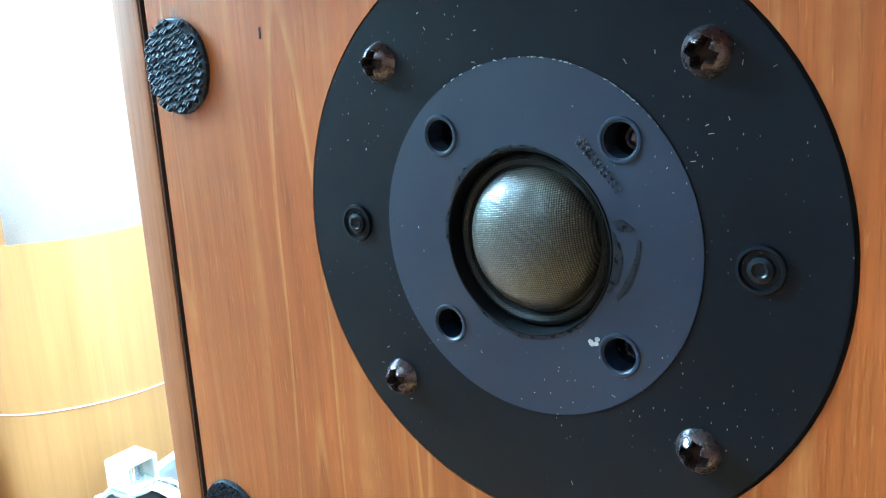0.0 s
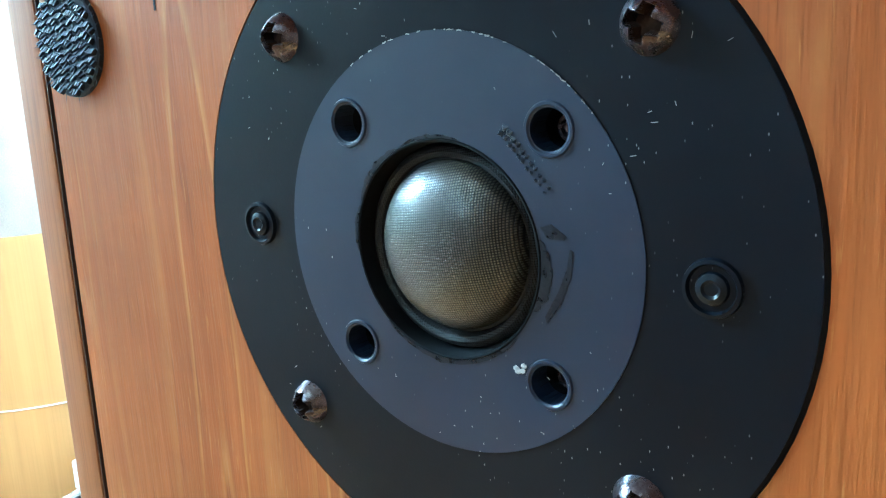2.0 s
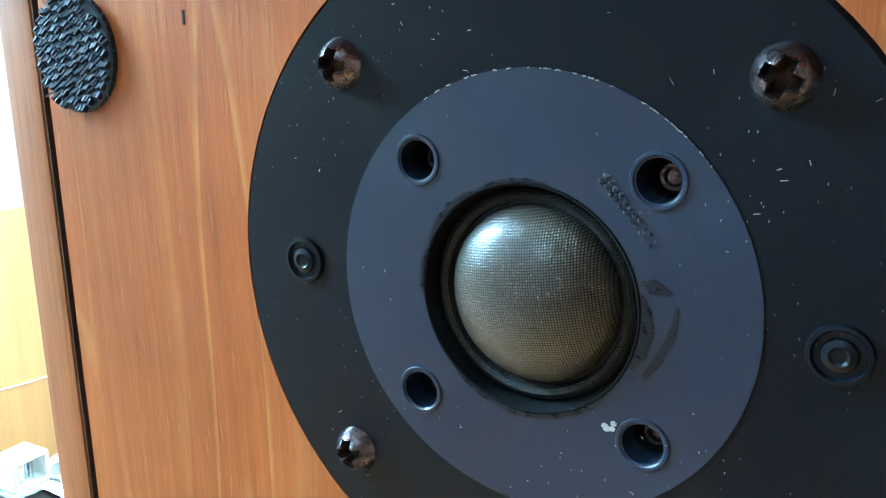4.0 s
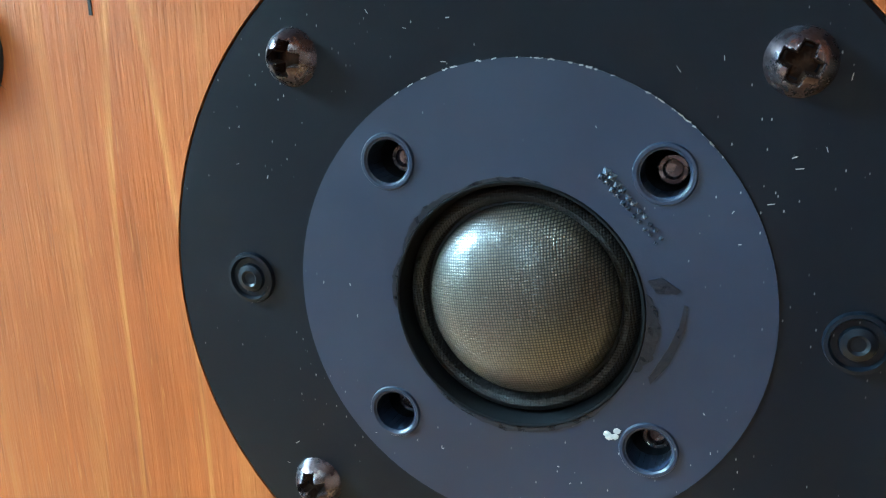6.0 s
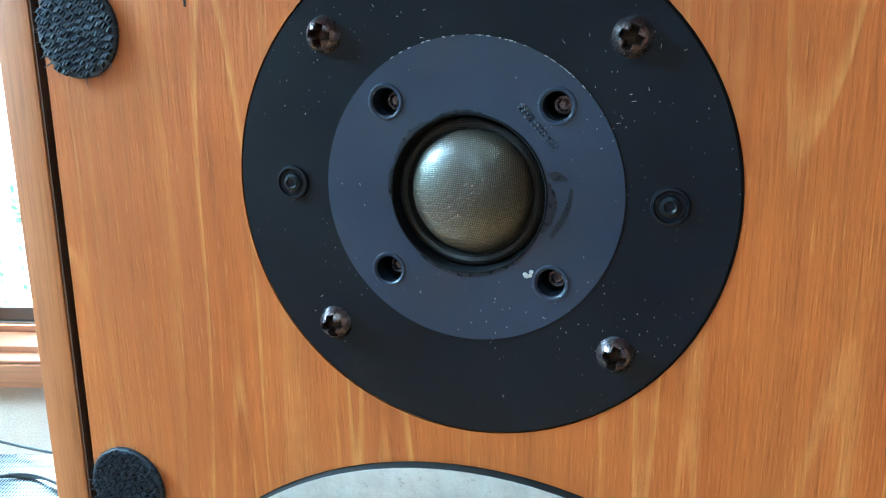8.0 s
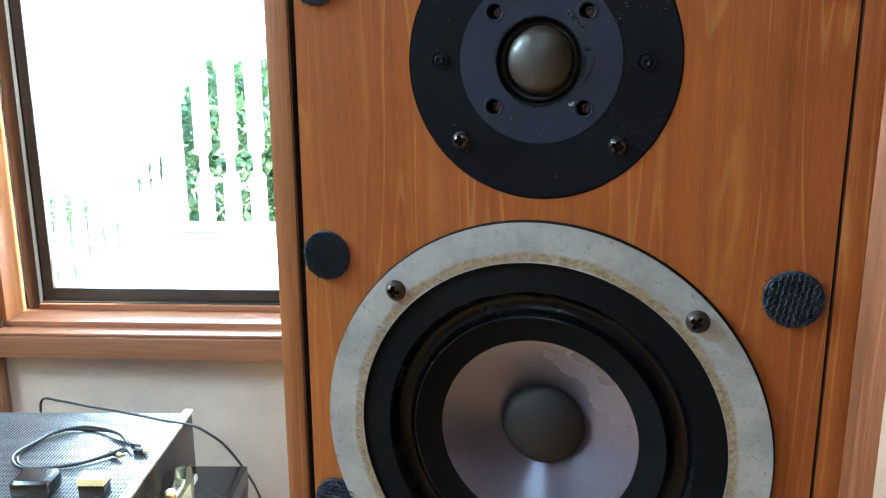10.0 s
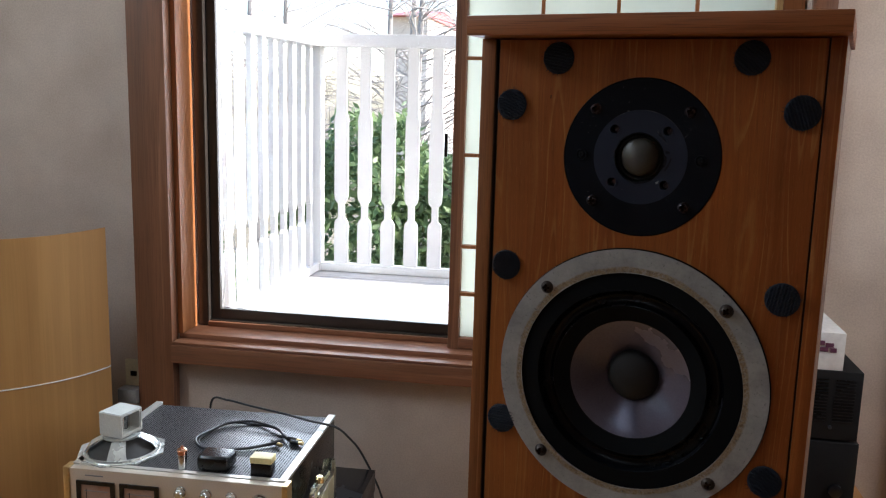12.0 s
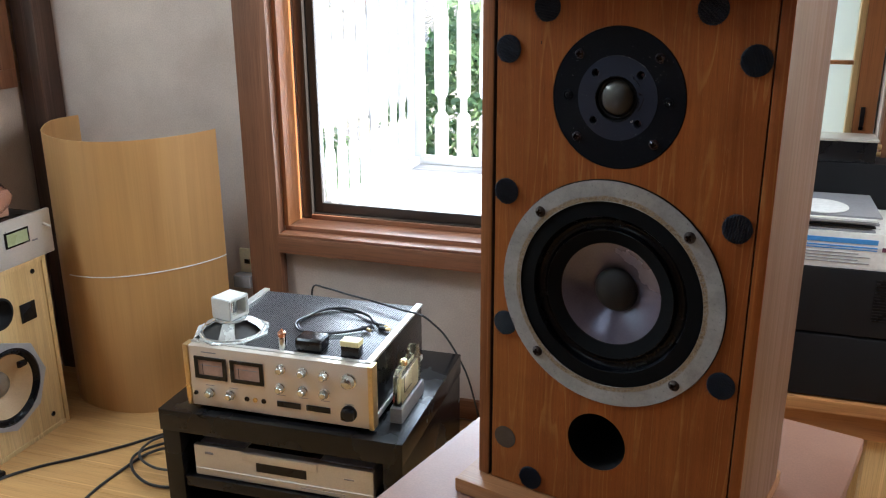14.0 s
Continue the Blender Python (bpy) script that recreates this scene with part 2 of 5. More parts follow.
STAIN = mottled("old_adhesive", (0.075, 0.055, 0.038), (0.11, 0.082, 0.058), 0.5, 0, 120, 900)
FUZZ = mottled("hook_nylon", (0.015, 0.021, 0.034), (0.030, 0.042, 0.064), 0.55, 0, 200, 900, 0.0003, 0.3, 0.3)
GLUE = mottled("dark_glue", (0.004, 0.0045, 0.006), (0.008, 0.009, 0.011), 0.42, 0, 300, 900, 0.0003, 0.3, 0.25)
SMEAR = mottled("glue_film", (0.0055, 0.0075, 0.012), (0.010, 0.013, 0.020), 0.30, 0, 500, 1600, 0.0002, 0.4, 0.3)
# Brown rust of the screw recesses, darkened to include their shade.
RUST_SHADE = mottled("shaded_rust", (0.012, 0.007, 0.006), (0.055, 0.028, 0.016), 0.85, 0.0, 700, 2400, 0.0003, 0.5, 0.15)
DUST = mottled("pale_dust", (0.32, 0.33, 0.33), (0.45, 0.45, 0.43), 0.8, 0, 900, 3000)
LILAC = mottled("lilac_grey_cone", (0.14, 0.134, 0.19), (0.18, 0.172, 0.235), 0.24, 0.6, 14, 700, 0.00005, 0.15)
DUSTCAP = mottled("dark_dust_cap", (0.008, 0.008, 0.009), (0.015, 0.015, 0.016), 0.6, 0, 60, 900, 0.0001, 0.3)


def plate_paint(name, base, rough, spec):
    """Worn satin paint with pale dust flecks and faint scratches."""
    m, nt, b = shader(name, base, rough, 0.0, spec)
    v = coords(nt)
    n1, n2 = noise_tex(nt, v, 28, 5), noise_tex(nt, v, 1900, 3)
    vor = nt.nodes.new("ShaderNodeTexVoronoi")
    vor.inputs["Scale"].default_value = 330
    nt.links.new(coords(nt, (1, 1, 0.38), (0, -0.5, 0)), vor.inputs["Vector"])
    fleck = ramp(nt, mix(nt, "ADD", 0.12, vor.outputs["Distance"], n2), [(0.045, G(1)), (0.075, G(0))])
    where = ramp(nt, noise_tex(nt, v, 75, 4), [(0.45, G(0)), (0.58, G(0.9))])
    vor2 = nt.nodes.new("ShaderNodeTexVoronoi")
    vor2.inputs["Scale"].default_value = 900
    nt.links.new(coords(nt, (1, 1, 0.45), (0, 0.6, 0)), vor2.inputs["Vector"])
    fleck2 = ramp(nt, vor2.outputs["Distance"], [(0.05, G(1)), (0.10, G(0))])
    where2 = ramp(nt, noise_tex(nt, v, 48, 3), [(0.50, G(0)), (0.60, G(0.7))])
    spot = mix(nt, "ADD", 1.0, mix(nt, "MULTIPLY", 1.0, fleck, where), mix(nt, "MULTIPLY", 1.0, fleck2, where2))
    col = mix(nt, "MIX", ramp(nt, n1, [(0.3, G(0)), (0.7, G(1))]), base, tuple(c * 1.35 for c in base))
    col = mix(nt, "MIX", spot, col, (0.42, 0.43, 0.42))
    nt.links.new(col, b.inputs["Base Color"])
    nt.links.new(ramp(nt, n1, [(0.3, G(rough - 0.05)), (0.7, G(rough + 0.06))]), b.inputs["Roughness"])
    bump(nt, b, n2, 0.18, 0.00008)
    return m


PLATE = plate_paint("plate_black", (0.0030, 0.0046, 0.0078), 0.36, 0.17)
INNER = plate_paint("plate_slate", (0.0078, 0.0142, 0.032), 0.42, 0.45)


def cast_ring(centre):
    """Rough cast alloy with pits, and a speckled tan glue stain that follows the inner edge."""
    m, nt, b = shader("cast_alloy", (0.42, 0.43, 0.43), 0.5, 0.2)
    v = coords(nt)
    n1, n2, lump = noise_tex(nt, v, 34, 8, 0.66), noise_tex(nt, v, 420, 6, 0.75), noise_tex(nt, v, 900, 3, 0.6)
    col = ramp(nt, n1, [(0.3, (0.27, 0.275, 0.28)), (0.5, (0.37, 0.375, 0.38)), (0.7, (0.46, 0.465, 0.48))])
    col = mix(nt, "MULTIPLY", 1.0, col, ramp(nt, n2, [(0.30, G(0.30)), (0.38, G(0.9)), (0.6, G(1.0))]))
    flat = nt.nodes.new("ShaderNodeVectorMath")
    flat.operation = "MULTIPLY_ADD"
    flat.inputs[1].default_value = (1, 0, 1)
    flat.inputs[2].default_value = (-centre[0], 0, -centre[1])
    nt.links.new(v, flat.inputs[0])
    dist = nt.nodes.new("ShaderNodeVectorMath")
    dist.operation = "LENGTH"
    nt.links.new(flat.outputs[0], dist.inputs[0])
    wander = nt.nodes.new("ShaderNodeMath")
    wander.operation = "MULTIPLY_ADD"
    wander.inputs[1].default_value = -0.0060
    nt.links.new(noise_tex(nt, v, 26, 5, 0.6), wander.inputs[0])
    nt.links.new(dist.outputs["Value"], wander.inputs[2])
    band = nt.nodes.new("ShaderNodeMapRange")
    band.inputs[1].default_value, band.inputs[2].default_value = 0.0793, 0.0868
    nt.links.new(wander.outputs[0], band.inputs[0])
    grains = ramp(nt, noise_tex(nt, v, 700, 4, 0.7), [(0.36, G(0.3)), (0.52, G(1.0))])
    mask = mix(nt, "MULTIPLY", 1.0, ramp(nt, band.outputs[0], [(0.10, G(0)), (0.20, G(0.95)), (0.62, G(0.9)), (0.80, G(0))]), grains)
    tan = ramp(nt, n2, [(0.3, (0.10, 0.066, 0.03)), (0.5, (0.27, 0.19, 0.095)), (0.75, (0.36, 0.30, 0.20))])
    nt.links.new(mix(nt, "MIX", mask, col, tan), b.inputs["Base Color"])
    bump(nt, b, mix(nt, "ADD", 0.5, n2, lump), 0.8, 0.0006)
    return m


def rusty():
    m, nt, b = shader("rusty_screw", (0.2, 0.15, 0.12), 0.4, 0.9)
    v = coords(nt)
    n = noise_tex(nt, v, 420, 5, 0.65)
    nt.links.new(ramp(nt, n, [(0.30, (0.040, 0.023, 0.022)), (0.48, (0.10, 0.080, 0.086)), (0.66, (0.30, 0.30, 0.36))]), b.inputs["Base Color"])
    nt.links.new(ramp(nt, n, [(0.35, G(0.42)), (0.6, G(0.16))]), b.inputs["Roughness"])
    bump(nt, b, n, 0.4, 0.0002)
    return m


RUSTY = rusty()


def weave(name, tones, gap, coat, rough=0.3):
    """Woven cloth: a square net of coated threads with dark gaps, tarnished in patches."""
    m, nt, b = shader(name, tones[1], rough, 0.2)
    v = coords(nt, rot=(0, radians(9), 0))
    waves = []
    for axis in ("X", "Z"):
        w = nt.nodes.new("ShaderNodeTexWave")
        w.bands_direction = axis
        w.inputs["Scale"].default_value = 790
        w.inputs["Distortion"].default_value = 0.2
        w.inputs["Detail"].default_value = 1
        nt.links.new(v, w.inputs["Vector"])
        waves.append(ramp(nt, w.outputs["Fac"], [(0.20, G(gap)), (0.55, G(1))]))
    net = mix(nt, "MULTIPLY", 1.0, waves[0], waves[1])
    n1 = noise_tex(nt, coords(nt), 70, 4)
    base = ramp(nt, n1, [(0.3, tones[0]), (0.5, tones[1]), (0.7, tones[2])])
    nt.links.new(mix(nt, "MULTIPLY", 0.97, base, net), b.inputs["Base Color"])
    n3 = noise_tex(nt, coords(nt), 1700, 2)
    nt.links.new(ramp(nt, n3, [(0.35, G(rough + 0.14)), (0.65, G(rough))]), b.inputs["Roughness"])
    bump(nt, b, net, 0.6, 0.00025)
    nt.links.new(mix(nt, "MULTIPLY", 1.0, ramp(nt, net, [(0.0, G(0.25)), (1.0, G(1.0))]), G(coat)), b.inputs["Coat Weight"])
    b.inputs["Coat Roughness"].default_value = 0.12
    soft = nt.nodes.new("ShaderNodeBump")
    soft.inputs["Strength"].default_value = 0.22
    soft.inputs["Distance"].default_value = 0.00025
    nt.links.new(mix(nt, "ADD", 1.0, net, n3), soft.inputs["Height"])
    nt.links.new(soft.outputs[0], b.inputs["Coat Normal"])
    return m


DOME = weave("dome_weave", ((0.066, 0.046, 0.031), (0.092, 0.080, 0.054), (0.115, 0.108, 0.078)), 0.09, 1.0, 0.34)
SURROUND = weave("surround_weave", ((0.005, 0.004, 0.004), (0.010, 0.008, 0.007), (0.018, 0.015, 0.012)), 0.3, 0.08, 0.6)


def glass(name, rough=0.0, color=(1, 1, 1)):
    m, nt, b = shader(name, color, rough)
    b.inputs["Transmission Weight"].default_value = 1.0
    b.inputs["IOR"].default_value = 1.45
    return m


def pane_glass(name, rough):
    """Thin pane: clear straight through, with a reflection that grows at grazing angles."""
    m = bpy.data.materials.new(name)
    m.use_nodes = True
    nt = m.node_tree
    nt.nodes.clear()
    out = nt.nodes.new("ShaderNodeOutputMaterial")
    t = nt.nodes.new("ShaderNodeBsdfTransparent")
    g = nt.nodes.new("ShaderNodeBsdfGlossy")
    g.inputs["Roughness"].default_value = rough
    f = nt.nodes.new("ShaderNodeFresnel")
    f.inputs["IOR"].default_value = 1.45
    mx = nt.nodes.new("ShaderNodeMixShader")
    nt.links.new(f.outputs[0], mx.inputs[0])
    nt.links.new(t.outputs[0], mx.inputs[1])
    nt.links.new(g.outputs[0], mx.inputs[2])
    nt.links.new(mx.outputs[0], out.inputs[0])
    return m


CLEAR = pane_glass("window_glass", 0.0)


def frosted_glass():
    m = bpy.data.materials.new("frosted_glass")
    m.use_nodes = True
    nt = m.node_tree
    nt.nodes.clear()
    out = nt.nodes.new("ShaderNodeOutputMaterial")
    t = nt.nodes.new("ShaderNodeBsdfTranslucent")
    t.inputs["Color"].default_value = (0.66, 0.66, 0.57, 1)
    d = nt.nodes.new("ShaderNodeBsdfDiffuse")
    d.inputs["Color"].default_value = (0.6, 0.62, 0.6, 1)
    mx = nt.nodes.new("ShaderNodeMixShader")
    mx.inputs[0].default_value = 0.15
    nt.links.new(t.outputs[0], mx.inputs[1])
    nt.links.new(d.outputs[0], mx.inputs[2])
    nt.links.new(mx.outputs[0], out.inputs[0])
    return m


FROST = frosted_glass()
WRAP = glass("clear_wrap", 0.12, (1.0, 0.93, 0.88))
AMBER = glass("amber_plastic", 0.15, (0.96, 0.93, 0.76))


def perforated():
    """Black lacquered sheet with rows of small punched holes."""
    m, nt, b = shader("perforated_black", (0.03, 0.03, 0.033), 0.22, 0.0, 0.9)
    v = coords(nt)
    waves = []
    for axis, sc in (("X", 62.0), ("Y", 80.0)):
        w = nt.nodes.new("ShaderNodeTexWave")
        w.bands_direction = axis
        w.inputs["Scale"].default_value = sc
        nt.links.new(v, w.inputs["Vector"])
        waves.append(w.outputs["Fac"])
    hole = mix(nt, "MULTIPLY", 1.0, ramp(nt, waves[0], [(0.35, G(0)), (0.5, G(1))]), ramp(nt, waves[1], [(0.35, G(0)), (0.5, G(1))]))
    nt.links.new(mix(nt, "MIX", hole, (0.060, 0.060, 0.064), (0.002, 0.002, 0.002)), b.inputs["Base Color"])
    nt.links.new(ramp(nt, hole, [(0.3, G(0.33)), (0.7, G(0.9))]), b.inputs["Roughness"])
    nt.links.new(ramp(nt, hole, [(0.3, G(0.9)), (0.7, G(0.0))]), b.inputs["Specular IOR Level"])
    return m


PERF = perforated()


def leaf_mat(name, a, c):
    m, nt, b = shader(name, a, 0.45)
    g = nt.nodes.new("ShaderNodeNewGeometry")
    col = ramp(nt, g.outputs["Random Per Island"], [(0.0, a), (1.0, c)])
    nt.links.new(col, b.inputs["Base Color"])
    t = nt.nodes.new("ShaderNodeBsdfTranslucent")
    nt.links.new(col, t.inputs["Color"])
    mx = nt.nodes.new("ShaderNodeMixShader")
    mx.inputs[0].default_value = 0.4
    nt.links.new(b.outputs[0], mx.inputs[1])
    nt.links.new(t.outputs[0], mx.inputs[2])
    nt.links.new(mx.outputs[0], nt.nodes["Material Output"].inputs[0])
    return m


LEAF = leaf_mat("hedge_leaf", (0.09, 0.17, 0.075), (0.26, 0.36, 0.16))

# ---- building helpers: shapes are written in the frame of their thing (loudspeaker or room) ----


def grown(bm, verts, bevel, seg=2):
    if bevel > 0:
        edges = list({e for v in verts for e in v.link_edges})
        bmesh.ops.bevel(bm, geom=edges, offset=bevel, segments=seg, affect="EDGES", profile=0.6)


def box(x0, x1, y0, y1, z0, z1, bevel=0.0, bm=None, seg=2):
    bm = bm or bmesh.new()
    m = Matrix.Translation(((x0 + x1) / 2, (y0 + y1) / 2, (z0 + z1) / 2)) @ Matrix.Diagonal((abs(x1 - x0), abs(y1 - y0), abs(z1 - z0), 1))
    r = bmesh.ops.create_cube(bm, size=1, matrix=m)
    grown(bm, r["verts"], bevel, seg)
    return bm


AXES = {"x": Matrix(((0, 0, 1), (1, 0, 0), (0, 1, 0))), "y": Matrix(((1, 0, 0), (0, 0, 1), (0, 1, 0))), "z": Matrix.Identity(3)}


def lathe(profile, centre, axis="y", seg=48, bm=None, close=False):
    """Turns (radius, height along the axis) pairs about an axis through centre."""
    bm = bm or bmesh.new()
    A, c = AXES[axis], Vector(centre)
    rings = []
    for r, h in profile:
        if r < 1e-7:
            rings.append([bm.verts.new(c + A @ Vector((0, 0, h)))])
        else:
            rings.append([bm.verts.new(c + A @ Vector((r * math.cos(2 * math.pi * i / seg), r * math.sin(2 * math.pi * i / seg), h))) for i in range(seg)])
    pairs = list(zip(rings, rings[1:])) + ([(rings[-1], rings[0])] if close else [])
    for a, b in pairs:
        for i in range(seg):
            j = (i + 1) % seg
            q = [a[i % len(a)], a[j % len(a)], b[j % len(b)], b[i % len(b)]]
            q = list(dict.fromkeys(q))
            if len(q) > 2:
                bm.faces.new(q)
    bmesh.ops.recalc_face_normals(bm, faces=bm.faces)
    return bm


def ring_pts(cx, cz, r, seg=64):
    return [(cx + r * math.cos(2 * math.pi * i / seg), cz + r * math.sin(2 * math.pi * i / seg)) for i in range(seg)]


def rect_pts(x0, x1, z0, z1):
    return [(x0, z0), (x1, z0), (x1, z1), (x0, z1)]


def pierced(outer, holes, y0, y1, axis="y"):
    """A slab from y0 to y1 with the outline and the openings given in the plane across the axis."""
    bm = bmesh.new()
    A = {"y": lambda a, b, d: (a, d, b), "x": lambda a, b, d: (d, a, b), "z": lambda a, b, d: (a, b, d)}[axis]
    for d in (y0, y1):
        edges = []
        for loop in (outer, *holes):
            vs = [bm.verts.new(A(p[0], p[1], d)) for p in loop]
            edges += [bm.edges.new((vs[i], vs[(i + 1) % len(vs)])) for i in range(len(vs))]
        bmesh.ops.triangle_fill(bm, use_beauty=True, use_dissolve=False, edges=edges)
    for loop in (outer, *holes):
        a = [bm.verts.new(A(p[0], p[1], y0)) for p in loop]
        b = [bm.verts.new(A(p[0], p[1], y1)) for p in loop]
        for i in range(len(loop)):
            j = (i + 1) % len(loop)
            bm.faces.new((a[i], a[j], b[j], b[i]))
    bmesh.ops.remove_doubles(bm, verts=bm.verts, dist=1e-6)
    bmesh.ops.recalc_face_normals(bm, faces=bm.faces)
    return bm


def spline(points, steps=8, closed=False):
    pts = [Vector(p) for p in points]
    n = len(pts)
    out = []
    for i in range(n if closed else n - 1):
        p0 = pts[(i - 1) % n] if closed or i else pts[0]
        p1, p2 = pts[i], pts[(i + 1) % n]
        p3 = pts[(i + 2) % n] if closed or i + 2 < n else pts[-1]
        for s in range(steps):
            t = s / steps
            out.append(0.5 * ((2 * p1) + (p2 - p0) * t + (2 * p0 - 5 * p1 + 4 * p2 - p3) * t * t + (3 * p1 - p0 - 3 * p2 + p3) * t ** 3))
    if not closed:
        out.append(pts[-1])
    return out


def tube(points, r, seg=8, steps=8, bm=None, taper=None):
    bm = bm or bmesh.new()
    path = spline(points, steps) if steps > 1 else [Vector(p) for p in points]
    rings = []
    for i, p in enumerate(path):
        d = (path[min(i + 1, len(path) - 1)] - path[max(i - 1, 0)]).normalized()
        a = d.cross(Vector((0, 0, 1)) if abs(d.z) < 0.9 else Vector((1, 0, 0))).normalized()
        b = d.cross(a)
        rr = r if taper is None else r + (taper - r) * i / (len(path) - 1)
        rings.append([bm.verts.new(p + rr * (a * math.cos(2 * math.pi * k / seg) + b * math.sin(2 * math.pi * k / seg))) for k in range(seg)])
    for a, b in zip(rings, rings[1:]):
        for k in range(seg):
            bm.faces.new((a[k], a[(k + 1) % seg], b[(k + 1) % seg], b[k]))
    bm.faces.new(rings[0][::-1])
    bm.faces.new(rings[-1])
    return bm


ORIGIN = {}


def finished(ob, label, category, group, kind):
    return tagged(ob, label, category, group, kind)


def mesh_of(name, bm, material, smooth=35):
    me = bpy.data.meshes.new(name)
    bm.to_mesh(me)
    bm.free()
    me.materials.append(material)
    if smooth:
        me.polygons.foreach_set("use_smooth", [True] * len(me.polygons))
        me.set_sharp_from_angle(angle=radians(smooth))
    return me


def thing(name, origin, label, category, group="", room=True):
    """An Empty at the base of a thing; its parts are written in the frame that the thing stands in."""
    ob = new(name)
    ob.empty_display_size = 0.02
    ob.matrix_world = (ROOM if room else Matrix.Identity(4)) @ Matrix.Translation(origin)
    ORIGIN[ob.name] = Vector(origin)
    return tagged(ob, label, category, group)


def part(name, bm, material, parent, label="", smooth=35):
    o = ORIGIN[parent.name]
    bmesh.ops.translate(bm, verts=bm.verts, vec=-o)
    ob = new(name, mesh_of(name, bm, material, smooth))
    ob.parent = parent
    ORIGIN[ob.name] = o
    return tagged(ob, label)


def part_at(name, me, parent, at, label="", turn=(0, 0, 0)):
    """A part that shares a mesh made about its own origin."""
    ob = new(name, me)
    ob.parent = parent
    ob.matrix_basis = pose(*(Vector(at) - ORIGIN[parent.name]), *turn)
    return tagged(ob, label)


def solid(name, bm, material, origin, label, category, group="", kind="", room=True, smooth=35):
    """A thing, or a piece of the setting, that is one mesh."""
    o = Vector(origin)
    bmesh.ops.translate(bm, verts=bm.verts, vec=-o)
    ob = new(name, mesh_of(name, bm, material, smooth))
    ob.matrix_world = (ROOM if room else Matrix.Identity(4)) @ Matrix.Translation(o)
    ORIGIN[ob.name] = o
    return tagged(ob, label, category, group, kind)


# ---- the room ----
W_U0, W_U1, W_Z0, W_Z1 = -1.032, 0.392, 0.425, 2.05
solid("wall_north", pierced(rect_pts(-1.95, 1.75, FLOOR_Z - 0.1, 2.8), [rect_pts(W_U0, W_U1, W_Z0, W_Z1)], 1.31, 1.47), PLASTER, (0, 1.31, FLOOR_Z), "grey-pink trowelled plaster wall with a wide window", "wall", kind="structure", smooth=0)
solid("wall_west", pierced(rect_pts(-1.95, 1.31, FLOOR_Z - 0.1, 2.8), [rect_pts(-0.8, 1.17, 0.85, 2.25)], -1.93, -1.81, "x"), PLASTER, (-1.81, 0, FLOOR_Z), "grey-pink trowelled plaster wall beside the bent plywood", "wall", kind="structure", smooth=0)
# South and east walls are unseen and dark only to limit bounced light.
solid("wall_south", pierced(rect_pts(-1.95, 1.75, FLOOR_Z - 0.1, 2.8), [rect_pts(-1.2, -0.4, 1.7, 2.6)], -1.95, -1.83), DIM_WALL, (0, -1.83, FLOOR_Z), "unseen south wall, made dark to cut bounce light, with an added high window", "wall", kind="structure", smooth=0)
solid("wall_east", pierced(rect_pts(-1.83, 1.31, FLOOR_Z - 0.1, 2.8), [rect_pts(0.15, 0.95, 0.9, 2.0)], 1.62, 1.75, "x"), DIM_WALL, (1.62, 0, FLOOR_Z), "unseen east wall, made dark to cut bounce light, with a window", "wall", kind="structure", smooth=0)
solid("ceiling", box(-1.95, 1.75, -1.95, 1.47, 2.8, 2.9), CEILING, (0, 0, 2.8), "plain pale ceiling board", "ceiling", kind="structure", smooth=0)
floor = solid("floor", box(-1.81, 1.62, -1.83, 1.31, FLOOR_Z - 0.1, FLOOR_Z - 0.012), FLOORWOOD, (0, 0, FLOOR_Z), "honey-coloured varnished plank floor", "floor", kind="structure", smooth=0)

# casing of the north window: posts down to the floor, sill, reveal
solid("trim", box(-1.128, -1.034, 1.275, 1.308, FLOOR_Z, 2.5, 0.002), CASING, (-1.08, 1.29, FLOOR_Z), "reddish-brown wooden post beside the window", "trim", kind="structure")
solid("trim", box(0.394, 0.436, 1.275, 1.308, FLOOR_Z, 2.5, 0.002), CASING, (0.43, 1.29, FLOOR_Z), "reddish-brown wooden post beside the window", "trim", kind="structure")
solid("trim", box(0.672, 0.765, 1.26, 1.308, FLOOR_Z, 2.78, 0.002), CASING, (0.72, 1.29, FLOOR_Z), "reddish-brown wooden wall post", "trim", kind="structure")
solid("trim", box(-1.79, -1.715, 1.235, 1.308, FLOOR_Z, 2.78, 0.002), DARK_POST, (-1.75, 1.27, FLOOR_Z), "dark-stained wooden corner post", "trim", kind="structure")
solid("baseboard", box(-1.032, 0.392, 1.294, 1.308, FLOOR_Z, 0.0, 0.002), CASING_H, (-0.3, 1.3, FLOOR_Z), "low brown wooden baseboard", "baseboard", kind="structure")
sill = bmesh.new()
box(W_U0, W_U1, 1.262, 1.306, 0.378, 0.4225, 0.002, sill)
box(W_U0 + 0.001, W_U1 - 0.001, 1.268, 1.345, 0.4240, 0.4300, 0.0015, sill)
box(W_U0 + 0.001, W_U1 - 0.001, 1.308, 1.440, 0.4255, 0.4420, 0.0015, sill)
solid("trim", sill, CASING_H, (-0.3, 1.3, 0.38), "reddish-brown grooved wooden window sill", "trim", kind="structure")
solid("trim", box(W_U0 - 0.001, W_U0 + 0.012, 1.306, 1.385, 0.4425, W_Z1, 0.001), REVEAL, (W_U0, 1.34, 0.44), "wooden window reveal in a sunlit orange-brown tone", "trim", kind="structure")

